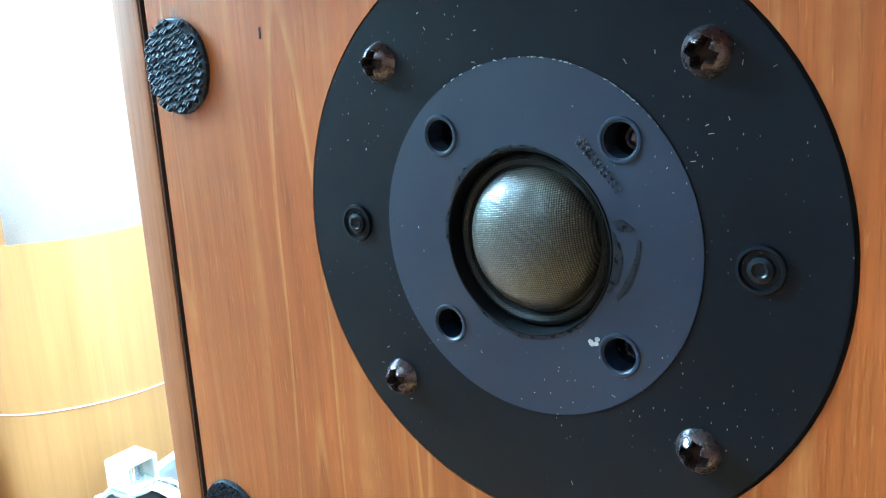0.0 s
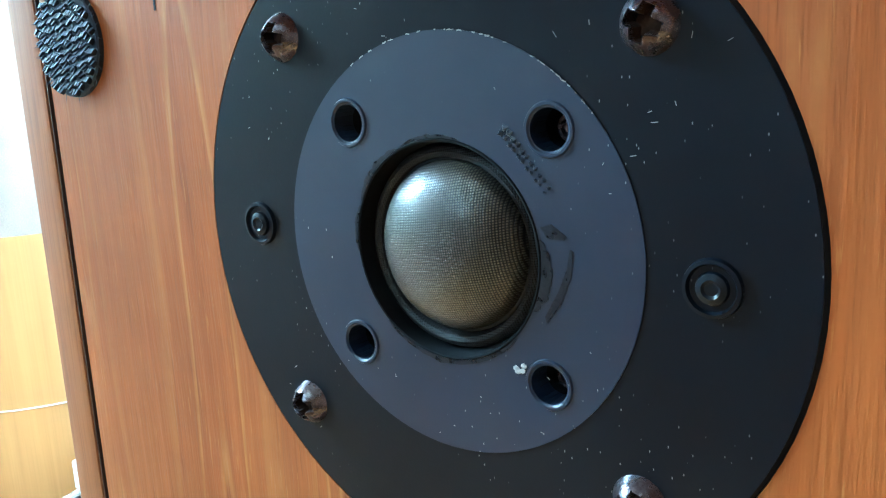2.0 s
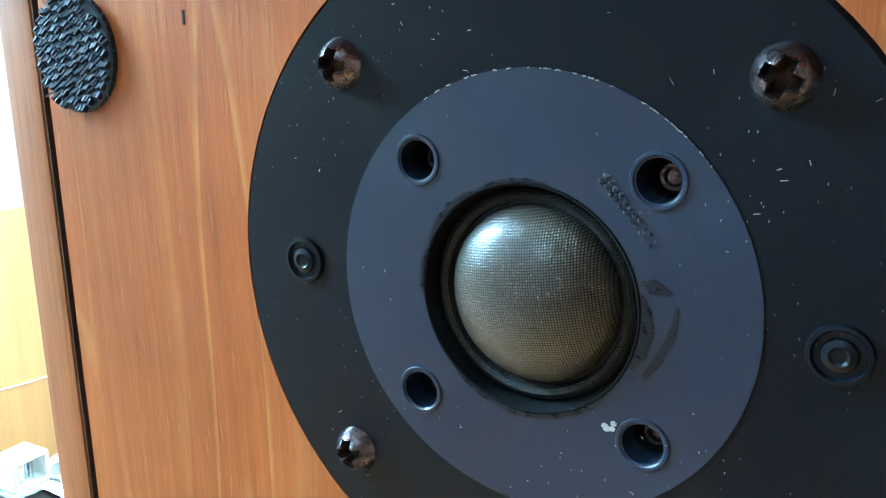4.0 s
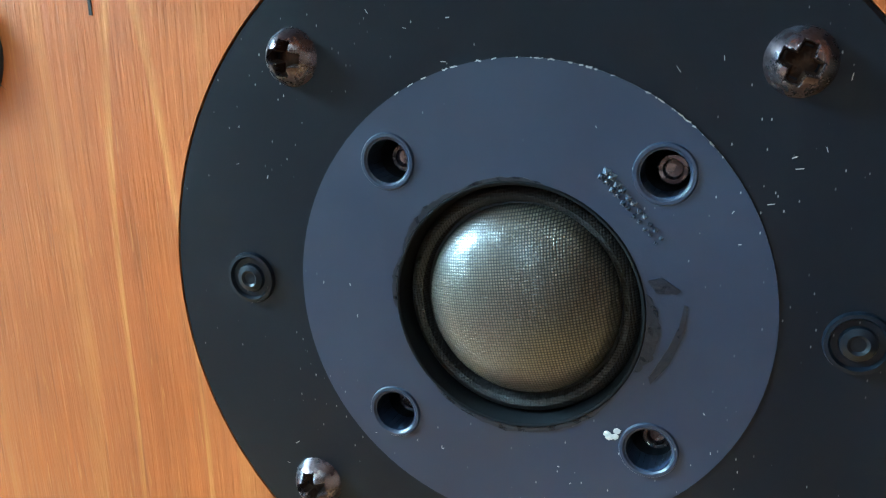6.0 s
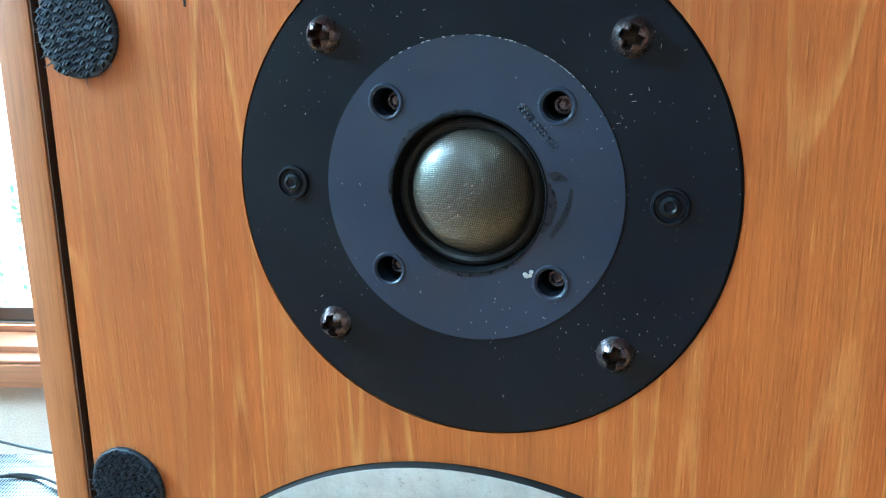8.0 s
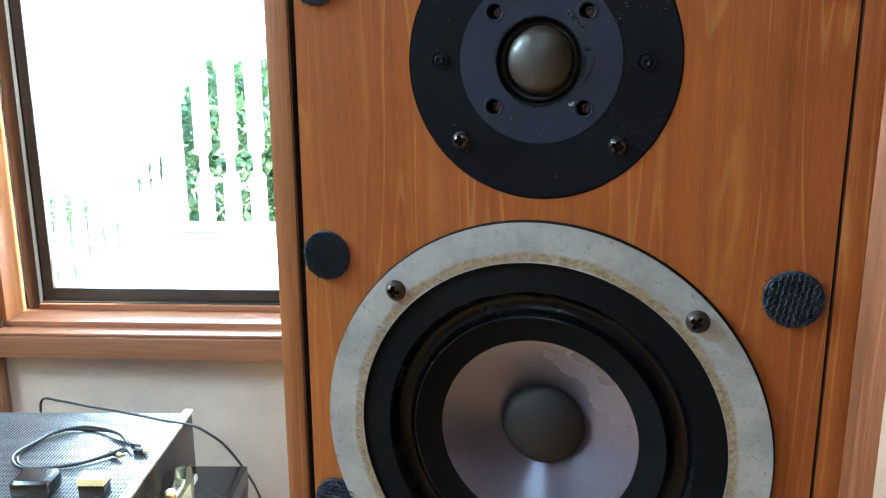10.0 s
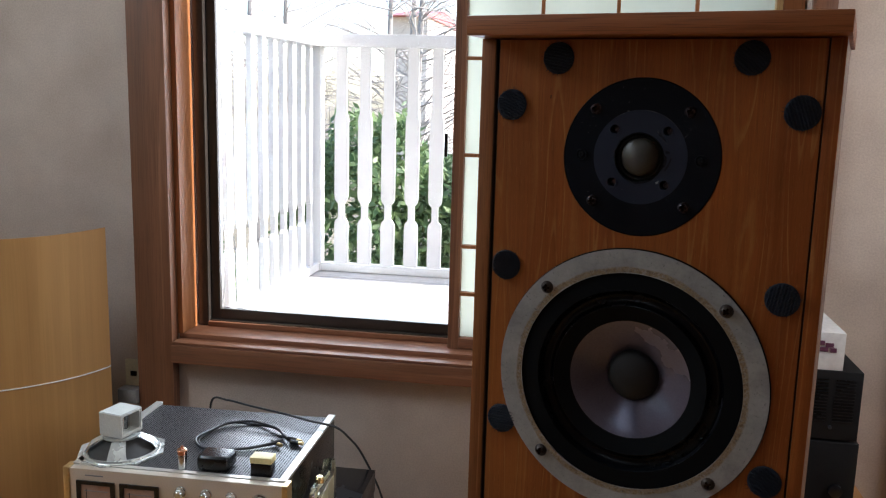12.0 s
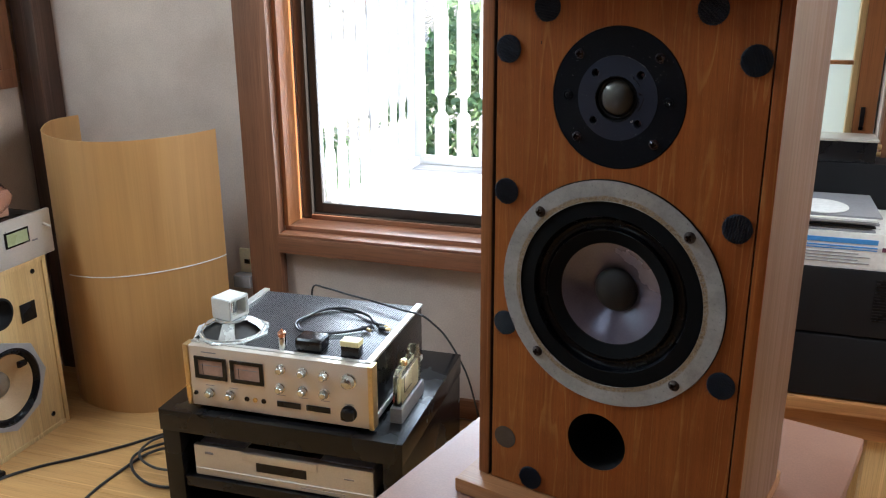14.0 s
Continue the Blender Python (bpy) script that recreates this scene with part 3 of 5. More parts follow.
win = thing("window_1", (-0.3, 1.40, 0.44), "bronze aluminium sliding sash with a clear pane", "window")
win["kind"] = "structure"
fr = bmesh.new()
box(-1.018, -0.990, 1.390, 1.445, 0.443, W_Z1, 0.002, fr)
box(-0.990, 0.390, 1.395, 1.445, 0.443, 0.458, 0.002, fr)
box(0.365, 0.390, 1.390, 1.445, 0.458, W_Z1, 0.002, fr)
box(-0.990, 0.365, 1.395, 1.445, W_Z1 - 0.03, W_Z1, 0.002, fr)
part("window_frame", fr, SASH, win)
sash = bmesh.new()
box(-0.988, -0.965, 1.405, 1.430, 0.459, W_Z1 - 0.032, 0.002, sash)
box(-0.300, -0.275, 1.405, 1.430, 0.459, W_Z1 - 0.032, 0.002, sash)
box(-0.965, -0.300, 1.405, 1.430, 0.459, 0.486, 0.002, sash)
box(-0.965, -0.300, 1.405, 1.430, W_Z1 - 0.065, W_Z1 - 0.032, 0.002, sash)
part("sash", sash, SASH, win)
part("track", box(-0.99, 0.37, 1.384, 1.3945, 0.443, 0.4555, 0.001), CASING_H, win, "worn wooden sash track")
pane = part("pane", box(-0.963, -0.302, 1.415, 1.419, 0.484, W_Z1 - 0.063), CLEAR, win, "clear glass pane", 0)
pane.visible_shadow = False
latch = part("latch", box(-0.385, -0.378, 1.388, 1.404, 0.90, 0.955, 0.002), BLACK, win, "small dark sash latch")

# the inner wooden screen with its lattice of frosted panes
scr = thing("window_2", (0, 1.365, 0.445), "wooden lattice screen with frosted panes in the window", "window screen")
scr["kind"] = "structure"
SU0, SU1 = -0.358, 0.388
for u0, u1 in ((SU0, SU0 + 0.026), (SU1 - 0.043, SU1)):
    # Right stile takes the more orange wood, as though lit.
    part("stile", box(u0, u1, 1.350, 1.378, 0.431 if u0 < 0 else 0.443, W_Z1 - 0.001, 0.0015), CASING if u0 < 0 else REVEAL, scr)
part("rail", box(SU0 + 0.026, SU1 - 0.043, 1.350, 1.378, 0.443, 0.468, 0.0015), CASING_H, scr)
part("rail", box(SU0 + 0.026, SU1 - 0.043, 1.350, 1.378, W_Z1 - 0.03, W_Z1 - 0.002, 0.0015), CASING_H, scr)
for z in (0.577, 0.692, 0.908, 1.129, 1.35, 1.57, 1.79):
    part("bar", box(SU0 + 0.026, SU1 - 0.043, 1.353, 1.372, z - 0.004, z + 0.004, 0.001), REVEAL, scr)
for u in (-0.163, 0.002, 0.169):
    part("bar", box(u - 0.004, u + 0.004, 1.3535, 1.3715, 0.468, W_Z1 - 0.03, 0.001), REVEAL, scr)
fp = part("pane", box(SU0 + 0.026, SU1 - 0.043, 1.3735, 1.3765, 0.468, W_Z1 - 0.03), FROST, scr, "frosted greenish pane", 0)
fp.visible_shadow = False
part("finger_pull", box(0.357, 0.366, 1.347, 1.3505, 0.766, 0.816, 0.001), BLACK, scr, "dark recessed finger pull")
# Pale pine colour stands for the sunlight on this strip.
part("inner_stile", box(0.331, 0.3445, 1.352, 1.376, 0.468, W_Z1 - 0.03, 0.001), PINE, scr, "inner stile, pale as if in sunlight")

# west window seen at the edge, and an unseen south window added for fill
for nm, bm_, lab in (("window_3", None, "wooden-framed window in the west wall"), ("window_4", None, "unseen high window added for the fill light")):
    w = thing(nm, (-1.81, 0, 0.8) if nm == "window_3" else (-0.85, -1.83, 1.5), lab, "window")
    w["kind"] = "structure"
    f = bmesh.new()
    if nm == "window_3":
        for n0, n1, z0, z1 in ((-0.86, 1.22, 0.80, 0.85), (-0.86, 1.22, 2.25, 2.31), (-0.86, -0.8, 0.85, 2.25), (1.17, 1.22, 0.85, 2.25), (0.80, 0.82, 0.85, 2.25), (-0.42, -0.37, 0.85, 2.25)):
            box(-1.83, -1.785, n0, n1, z0, z1, 0.002, f)
    else:
        for u0, u1, z0, z1 in ((-1.26, -0.34, 1.64, 1.7), (-1.26, -0.34, 2.6, 2.66), (-1.26, -1.2, 1.7, 2.6), (-0.4, -0.34, 1.7, 2.6)):
            box(u0, u1, -1.85, -1.805, z0, z1, 0.002, f)
    part("window_frame", f, CASING, w)
    part("pane", box(-1.905, -1.901, -0.8, 1.17, 0.85, 2.25) if nm == "window_3" else box(-1.2, -0.4, -1.905, -1.901, 1.7, 2.6), FROST, w, "frosted pane", 0)

# ---- the loudspeaker ----
XL0, XL1, XB0, XB1, XR0, XR1 = -0.1255, -0.1140, -0.1100, 0.1176, 0.1190, 0.1285
ZB, ZT, DEPTH = 0.617, 1.0845, 0.150
TW, WO, PORT = (0.0, 1.0), (0.0018, 0.8325), (-0.0013, 0.6898)
spk = thing("loudspeaker", (0.003, 0.07, ZB), "teak-veneered two-way bookshelf loudspeaker without its grille", "loudspeaker", room=False)
part("side_panel", box(XL0, XL1, 0.0005, DEPTH, ZB, ZT - 0.0005, 0.0012), TEAK_EDGE, spk)
part("front_lip", box(XR0, XR1, 0.0002, 0.0016, ZB, ZT - 0.0005, 0.0003), TEAK, spk, "dark front edge of the side")
part("side_panel", box(XR0, XR1, 0.0018, DEPTH, ZB, ZT - 0.0005, 0.0006), TEAK_SIDE, spk, "veneered side, coloured darker against the east light")
part("back_panel", box(XL1 + 0.0004, XR0 - 0.0004, DEPTH - 0.018, DEPTH, ZB + 0.013, ZT - 0.0005), BLACK_MATT, spk)
part("bottom_panel", box(XL1 + 0.0004, XR0 - 0.0004, 0.006, DEPTH - 0.019, ZB, ZB + 0.0125), TEAK_CAP, spk)
part("top_cap", box(XL0 - 0.003, XR1 + 0.003, -0.023, DEPTH + 0.003, ZT, ZT + 0.0145, 0.0015), TEAK_CAP, spk, "overhanging top board")
# Dark sheet behind the baffle, so that its edge gaps read as shade.
part("shadow_gap", pierced(rect_pts(XL1 + 0.0003, XR0 - 0.0003, ZB + 0.013, ZT - 0.001), [ring_pts(*TW, 0.0575), ring_pts(*WO, 0.1030), ring_pts(*PORT, 0.0283)], 0.0065, 0.012), GROOVE_SHADE, spk, "dark sheet standing for the shade behind the baffle edges", 0)
part("baffle", pierced(rect_pts(XB0, XB1, ZB + 0.001, ZT - 0.0015), [ring_pts(0.0005, 1.0, 0.0568, 96), ring_pts(*WO, 0.1016, 128), ring_pts(*PORT, 0.0280)], 0.0, 0.0063), TEAK, spk, "teak-veneered baffle", 0)
# Dark strips on the groove walls, in place of deep shade.
part("shade_strip", box(XL1 + 0.0001, XL1 + 0.0006, 0.0010, 0.0064, ZB + 0.001, ZT - 0.001), GROOVE_SHADE, spk, "dark strip standing for shade in the groove", 0)
part("shade_strip", box(XB0 - 0.0006, XB0 - 0.0001, 0.0008, 0.0062, ZB + 0.001, ZT - 0.0015), GROOVE_SHADE, spk, "dark strip standing for shade in the groove", 0)
part("shade_strip", box(XR0 - 0.0006, XR0 - 0.0001, 0.0010, 0.0064, ZB + 0.001, ZT - 0.001), GROOVE_SHADE, spk, "dark strip standing for shade in the groove", 0)
part("port_tube", lathe([(0.0279, 0.0005), (0.0279, 0.11), (0.0, 0.11)], (PORT[0], 0, PORT[1]), seg=64), BLACK_MATT, spk, "black port tube")
part("pen_mark", box(-0.0686, -0.0680, -0.0001, 0.0004, 1.0402, 1.0428), GLUE, spk, "small dark blue mark")


def screw_mesh(name, r, h, cross, material):
    """Domed head with a cross recess, facing -y."""
    bm = bmesh.new()
    rad, seg = 26, 80
    w, reach, depth = cross
    rings = []
    for i in range(rad + 1):
        q = r * i / rad
        row = []
        for k in range(seg):
            a = 2 * math.pi * k / seg
            x, z = q * math.cos(a), q * math.sin(a)
            y = -h * (1 - (q / r) ** 2.4)
            d = min(max(abs(x) - w * (1.35 - 0.5 * abs(z) / reach), abs(z) - reach), max(abs(z) - w * (1.35 - 0.5 * abs(x) / reach), abs(x) - reach))
            y += depth * min(max(-d / (0.10 * r) + 0.5, 0), 1)
            row.append(bm.verts.new((x, y, z)))
        rings.append(row)
    for a, b in zip(rings, rings[1:]):
        for k in range(seg):
            f = bm.faces.new((a[k], a[(k + 1) % seg], b[(k + 1) % seg], b[k]))
            p = f.calc_center_median()
            q = math.hypot(p.x, p.z)
            f.material_index = 1 if p.y > -h * (1 - (q / r) ** 2.4) + depth * 0.3 else 0
    bmesh.ops.remove_doubles(bm, verts=bm.verts, dist=1e-7)
    bmesh.ops.recalc_face_normals(bm, faces=bm.faces)
    me = mesh_of(name, bm, material, 50)
    me.materials.append(RUST_SHADE)
    return me


# tweeter: round plate let into the baffle
HOLES = [(-0.0187, 1.0197), (0.0193, 1.0197), (0.0190, 0.9815), (-0.0187, 0.9815)]
cx, cz = TW
tw = part("tweeter", pierced(ring_pts(cx + 0.0005, cz, 0.0561, 96), [ring_pts(cx + 0.0004, cz + 0.0003, 0.0337, 96)], -0.0004, 0.005), PLATE, spk, "round black metal tweeter plate", 0)
part("plate_edge", lathe([(0.0560, -0.0002), (0.0567, 0.0006), (0.0567, 0.004)], (cx + 0.0005, 0, cz), seg=96), BLACK_MATT, tw)
inner = pierced(ring_pts(cx + 0.0004, cz + 0.0003, 0.0337, 96), [ring_pts(cx, cz, 0.0176, 64)] + [ring_pts(hx, hz_, 0.0031, 24) for hx, hz_ in HOLES], -0.0006, 0.004)
part("inner_ring", inner, INNER, tw, "slate-grey inner ring", 0)
part("rim", lathe([(0.0179, -0.0006), (0.0177, -0.0008), (0.0174, -0.0007), (0.0171, 0.0004), (0.0168, 0.0040)], (cx, 0, cz), seg=96), FELT, tw, "black glued rim")
part("surround", lathe([(0.0169, 0.0030), (0.0163, 0.0018), (0.0155, 0.0013), (0.0147, 0.0017), (0.0141, 0.0030)], (cx, 0, cz), seg=96), SURROUND, tw, "black fabric surround")
prof = [(0.0142, 0.0030)] + [(0.0139 * math.cos(a), 0.0026 - 0.0077 * math.sin(a)) for a in [math.pi / 2 * k / 14 for k in range(15)]]
part("dome", lathe(prof, (cx + 0.0005, 0, cz + 0.0005), seg=96), DOME, tw, "olive-brown woven dome", 60)
part("dome_seam", lathe([(0.0144, 0.0029), (0.0143, 0.0021), (0.0139, 0.0019), (0.0137, 0.0026)], (cx + 0.0005, 0, cz + 0.0005), seg=96), GLUE, tw)
for hx, hz_ in HOLES:
    part("hole_rim", lathe([(0.0041, -0.00058), (0.0039, -0.0009), (0.0035, -0.0009), (0.00312, -0.0005), (0.00312, 0.0012)], (hx, 0, hz_), seg=32), INNER, tw)
    part("bore", lathe([(0.00311, 0.0013), (0.00311, 0.0115), (0.0, 0.0115)], (hx, 0, hz_), seg=32), BLACK_MATT, tw)
    part("bolt", lathe([(0.0024, 0.0110), (0.0022, 0.0050), (0.0019, 0.0044), (0.0014, 0.0044), (0.0011, 0.0052), (0.0, 0.0054)], (hx + 0.0005, 0, hz_ - 0.0002), seg=24), RUSTY, tw, "brown bolt deep in its hole")
SCREW = screw_mesh("screw", 0.0042, 0.0036, (0.00080, 0.0023, 0.0030), RUSTY)
for k, (sx, sz) in enumerate(((-0.0332, 1.0339), (0.0339, 1.0335), (0.0336, 0.9666), (-0.0328, 0.9669))):
    part_at("screw", SCREW, tw, (sx, -0.0003, sz), "rusty cross-head screw", (0, (8, 22, 14, -10)[k], 0))
for sx, sz in ((-0.0424, 1.0005), (0.0432, 1.0000)):
    part("boss", lathe([(0.0041, -0.0003), (0.0039, -0.0011), (0.0034, -0.0012), (0.0031, -0.0006), (0.0023, -0.0006), (0.0021, -0.0011), (0.0013, -0.0014), (0.0009, -0.0011), (0.0, -0.0011)], (sx, 0, sz), seg=36), PLATE, tw)
ridges = bmesh.new()
for k in range(11):
    for j in (-1, 1):
        x, z = 0.0117 + 0.00072 * k + 0.00033 * j, 1.0193 - 0.00082 * k + 0.00030 * j + 0.0002 * (k % 2)
        size = 0.00045 * (1 - 0.06 * k + (0.15 if j > 0 else 0))
        bmesh.ops.create_cone(ridges, cap_ends=True, segments=4, radius1=size * 1.5, radius2=size * 0.35, depth=0.00055, matrix=Matrix.Translation((x, -0.00082, z)) @ pose(0, 0, 0, 90 + 9 * j, 0, 0) @ Matrix.Rotation(radians(20), 4, "Z"))
# Slate paler than the ring, to put bright highlights on the dents.
part("knurled_dent", ridges, mottled("glint_slate", (0.035, 0.046, 0.072), (0.085, 0.10, 0.13), 0.28, 0, 900, 3000), tw, "row of small knurled dents", 0)["kind"] = "stuff"
sm = bmesh.new()


def film(outline):
    f = sm.faces.new([sm.verts.new((x, -0.00070, z)) for x, z in outline])
    for v in bmesh.ops.extrude_face_region(sm, geom=[f])["geom"]:
        if isinstance(v, bmesh.types.BMVert):
            v.co.y = -0.0005


def arc_band(a0, a1, r0, thick, seed):
    """A strip of dried glue along the rim, thick in its middle and ragged outside."""
    angles = [radians(a0 + (a1 - a0) * k / 24) for k in range(25)]
    rag = [thick * math.sin(math.pi * k / 24) ** 0.6 * (0.75 + 0.5 * noise.noise((k * 0.45, seed, 0))) for k in range(25)]
    film([(cx + r0 * math.cos(a), cz + r0 * math.sin(a)) for a in angles] + [(cx + (r0 + 0.0001 + t) * math.cos(a), cz + (r0 + 0.0001 + t) * math.sin(a)) for a, t in reversed(list(zip(angles, rag)))])


film([(0.0178, 1.0056), (0.0196, 1.0062), (0.0221, 1.0046), (0.0216, 1.0041), (0.0190, 1.0040)])
film([(0.0226, 1.0028), (0.0231, 1.0026), (0.0229, 0.9990), (0.0212, 0.9945), (0.0188, 0.9912), (0.0185, 0.9922), (0.0208, 0.9965), (0.0221, 0.9998)])
arc_band(-24, 12, 0.0180, 0.0022, 1.0)
arc_band(118, 158, 0.0179, 0.0011, 2.0)
arc_band(160, 186, 0.0179, 0.0008, 3.0)
arc_band(78, 116, 0.0179, 0.0006, 4.0)
arc_band(228, 320, 0.0179, 0.0009, 5.0)
bmesh.ops.recalc_face_normals(sm, faces=sm.faces)
part("glue_smear", sm, SMEAR, tw, "dark shiny glue smears round the rim", 0)
dr = random.Random(21)
dust = bmesh.new()


def fleck(x, z, l, w, a, y):
    bmesh.ops.create_cube(dust, size=1, matrix=Matrix.Translation((x, y, z)) @ pose(0, 0, 0, 0, a, 0) @ Matrix.Diagonal((l, 0.00006, w, 1)))


for k in range(46):
    a = radians(dr.uniform(38, 128))
    fleck(cx + 0.0004 + 0.03368 * math.cos(a), cz + 0.0003 + 0.03368 * math.sin(a), dr.uniform(0.0002, 0.0008), dr.uniform(0.00008, 0.0002), 90 - math.degrees(a) + dr.uniform(-25, 25), -0.00062)
for k in range(24):
    a, r = radians(dr.uniform(20, 160) if k % 3 else dr.uniform(0, 360)), dr.uniform(0.0345, 0.0550)
    fleck(cx + r * math.cos(a), cz + r * math.sin(a), dr.uniform(0.0003, 0.0010), dr.uniform(0.00006, 0.00013), dr.uniform(-90, 90), -0.00045)
for k in range(18):
    a, r = radians(dr.uniform(0, 360)), dr.uniform(0.0240, 0.0325)
    fleck(cx + r * math.cos(a), cz + r * math.sin(a), dr.uniform(0.0002, 0.0005), dr.uniform(0.00006, 0.00012), dr.uniform(-90, 90), -0.00065)
part("dust_fleck", dust, DUST, tw, "pale dust and chipped paint", 0)["kind"] = "stuff"
rng = random.Random(4)
fl = bmesh.new()
for k in range(5):
    bmesh.ops.create_icosphere(fl, subdivisions=1, radius=0.0005, matrix=Matrix.Translation((0.0140 + rng.uniform(-0.0008, 0.0008), -0.0007, 0.9832 + rng.uniform(-0.0007, 0.0008))) @ Matrix.Diagonal((1.2, 0.3, 1, 1)))
part("paint_fleck", fl, DUST, tw, "fleck of white paint")["kind"] = "stuff"

# woofer
wx, wz = WO
CAST = cast_ring((wx - 0.003, wz - ZB))
wf = part("woofer", pierced(ring_pts(wx, wz, 0.1008, 128), [ring_pts(wx, wz, 0.0832, 128)], -0.0022, 0.004), CAST, spk, "grey cast-alloy woofer frame", 0)
part("frame_edge", lathe([(0.1008, -0.0018), (0.1013, -0.0008), (0.1014, 0.004)], (wx, 0, wz), seg=128), BLACK_MATT, wf)
part("gasket", lathe([(0.0833, -0.0020), (0.0831, -0.0010), (0.0700, -0.0014)], (wx, 0, wz), seg=128), FELT, wf)
roll = [(0.0701, -0.0014), (0.0695, -0.0006), (0.0689, 0.0014)] + [(0.0635 + 0.0052 * math.cos(a), 0.0020 + 0.0046 * math.sin(a)) for a in [math.pi * k / 16 for k in range(17)]] + [(0.0581, 0.0012), (0.0576, 0.0010)]
part("surround", lathe(roll, (wx, 0, wz), seg=128), RUBBER, wf, "glossy black rubber surround with a hollow roll")
part("cone_edge", lathe([(0.0577, 0.0010), (0.0566, 0.0014), (0.0455, 0.0050)], (wx, 0, wz), seg=128), FELT, wf)
part("cone", lathe([(0.0456, 0.0048), (0.0405, 0.0068), (0.0330, 0.0108), (0.0250, 0.0154), (0.0188, 0.0196)], (wx, 0, wz), seg=128), LILAC, wf, "lilac-grey shiny cone", 60)
part("dust_cap", lathe([(0.0196, 0.0192)] + [(0.0194 * math.cos(a), 0.0186 - 0.0085 * math.sin(a)) for a in [math.pi / 2 * k / 10 for k in range(11)]], (wx, 0, wz), seg=64), DUSTCAP, wf, "dark dust cap", 60)
WSCREW = screw_mesh("screw", 0.0050, 0.0042, (0.0008, 0.0026, 0.0024), mottled("dark_screw", (0.05, 0.035, 0.03), (0.10, 0.08, 0.07), 0.42, 0.7, 300, 900))
for k, a in enumerate((135, 43.5, 314, 226)):
    part_at("screw", WSCREW, wf, (wx + 0.0925 * math.cos(radians(a)), -0.0021, wz + 0.0925 * math.sin(radians(a))), "dark domed screw", (0, 31 * k, 0))

# hook-tape dots that held the grille


def hook_dot():
    bm = lathe([(0.0116, 0.0), (0.0116, -0.0010), (0.0112, -0.0013), (0.0, -0.0013)], (0, 0, 0), seg=40)
    rnd = random.Random(2)
    for i in range(-5, 6):
        for j in range(-14, 15):
            x, z = j * 0.00084 + (0.00042 if i % 2 else 0) + rnd.uniform(-1, 1) * 0.0001, i * 0.0022 + 0.0003 * math.sin(j * 1.7) + rnd.uniform(-1, 1) * 0.00012
            if math.hypot(x, z) > 0.0110:
                continue
            m = Matrix.Translation((x, -0.0018, z)) @ pose(0, 0, 0, -34 + rnd.uniform(-10, 10), rnd.uniform(-14, 14), 0) @ Matrix.Diagonal((0.00056, 0.0011, 0.0013, 1))
            bmesh.ops.create_cube(bm, size=1, matrix=m)
    for k in range(64):
        a = rnd.uniform(0, 2 * math.pi)
        l = rnd.uniform(0.0008, 0.0027)
        p = Vector((0.0113 * math.cos(a), -0.0011, 0.0113 * math.sin(a)))
        q = p + Vector((l * math.cos(a + rnd.uniform(-0.6, 0.6)), rnd.uniform(-0.0010, 0.0006), l * math.sin(a + rnd.uniform(-0.6, 0.6))))
        t = Vector((-math.sin(a), 0, math.cos(a))) * 0.00016
        bm.faces.new([bm.verts.new(p - t), bm.verts.new(p + t), bm.verts.new(q)])
    return mesh_of("hook_dot", bm, FUZZ, 35)


DOT = hook_dot()
for k, (x, z, a) in enumerate(((-0.0635, 1.0697, 10), (0.0714, 1.0704, 40), (-0.0988, 1.0350, 25), (0.1058, 1.0350, 70), (-0.0985, 0.9115, 55), (0.1043, 0.9085, 100), (-0.0975, 0.7855, 0), (0.1040, 0.7755, 35), (-0.0667, 0.6302, 80))):
    part_at("hook_dot", DOT, spk, (x, 0.0, z), "black hook-tape dot", (0, a, 0))
part("adhesive_dot", lathe([(0.0114, 0.0), (0.0114, -0.0005), (0.0, -0.0006)], (-0.0955, 0, 0.6655), seg=40), STAIN, spk, "brown adhesive left by a missing dot")

# ---- what the loudspeaker stands on ----
solid("wooden_board", box(-0.140, 0.129, -0.022, 0.17, 0.6005, 0.6165, 0.0025), BOARD, (0, 0.1, 0.6005), "reddish-brown wooden board under the loudspeaker", "board", room=False)
pl = thing("plinth", (0, 0.1, FLOOR_Z), "tall plinth with a worn reddish hardboard top", "plinth", room=False)
part("top", box(-0.200, 0.186, -0.085, 0.315, 0.582, 0.600, 0.003), PLINTHTOP, pl)
part("body", box(-0.192, 0.178, -0.075, 0.305, FLOOR_Z, 0.5815, 0.003), PLINTHTOP, pl)


we = thing("window_5", (1.62, 0.55, 0.9), "wooden-framed window in the east wall", "window")
we["kind"] = "structure"
f = bmesh.new()
for n0, n1, z0, z1 in ((0.09, 1.01, 0.84, 0.9), (0.09, 1.01, 2.0, 2.06), (0.09, 0.15, 0.9, 2.0), (0.95, 1.01, 0.9, 2.0)):
    box(1.595, 1.64, n0, n1, z0, z1, 0.002, f)
part("window_frame", f, CASING, we)
# Unseen pane, added to keep direct sun off the loudspeaker and plinth.
part("pane", box(1.69, 1.694, 0.15, 0.95, 0.9, 2.0), FROST, we, "frosted pane", 0)

# ---- amplifier on its rack ----
RACK_TOP = 0.208
rack = thing("audio_rack", (-0.742, 0.92, FLOOR_Z), "low black-painted wooden audio rack holding a disc player", "rack")
part("top", box(-1.020, -0.466, 0.698, 1.140, 0.158, RACK_TOP, 0.002), BLACK, rack)
part("side", box(-1.018, -0.976, 0.702, 1.138, FLOOR_Z, 0.1575, 0.0015), BLACK, rack)
part("side", box(-0.510, -0.468, 0.702, 1.138, FLOOR_Z, 0.1575, 0.0015), BLACK, rack)
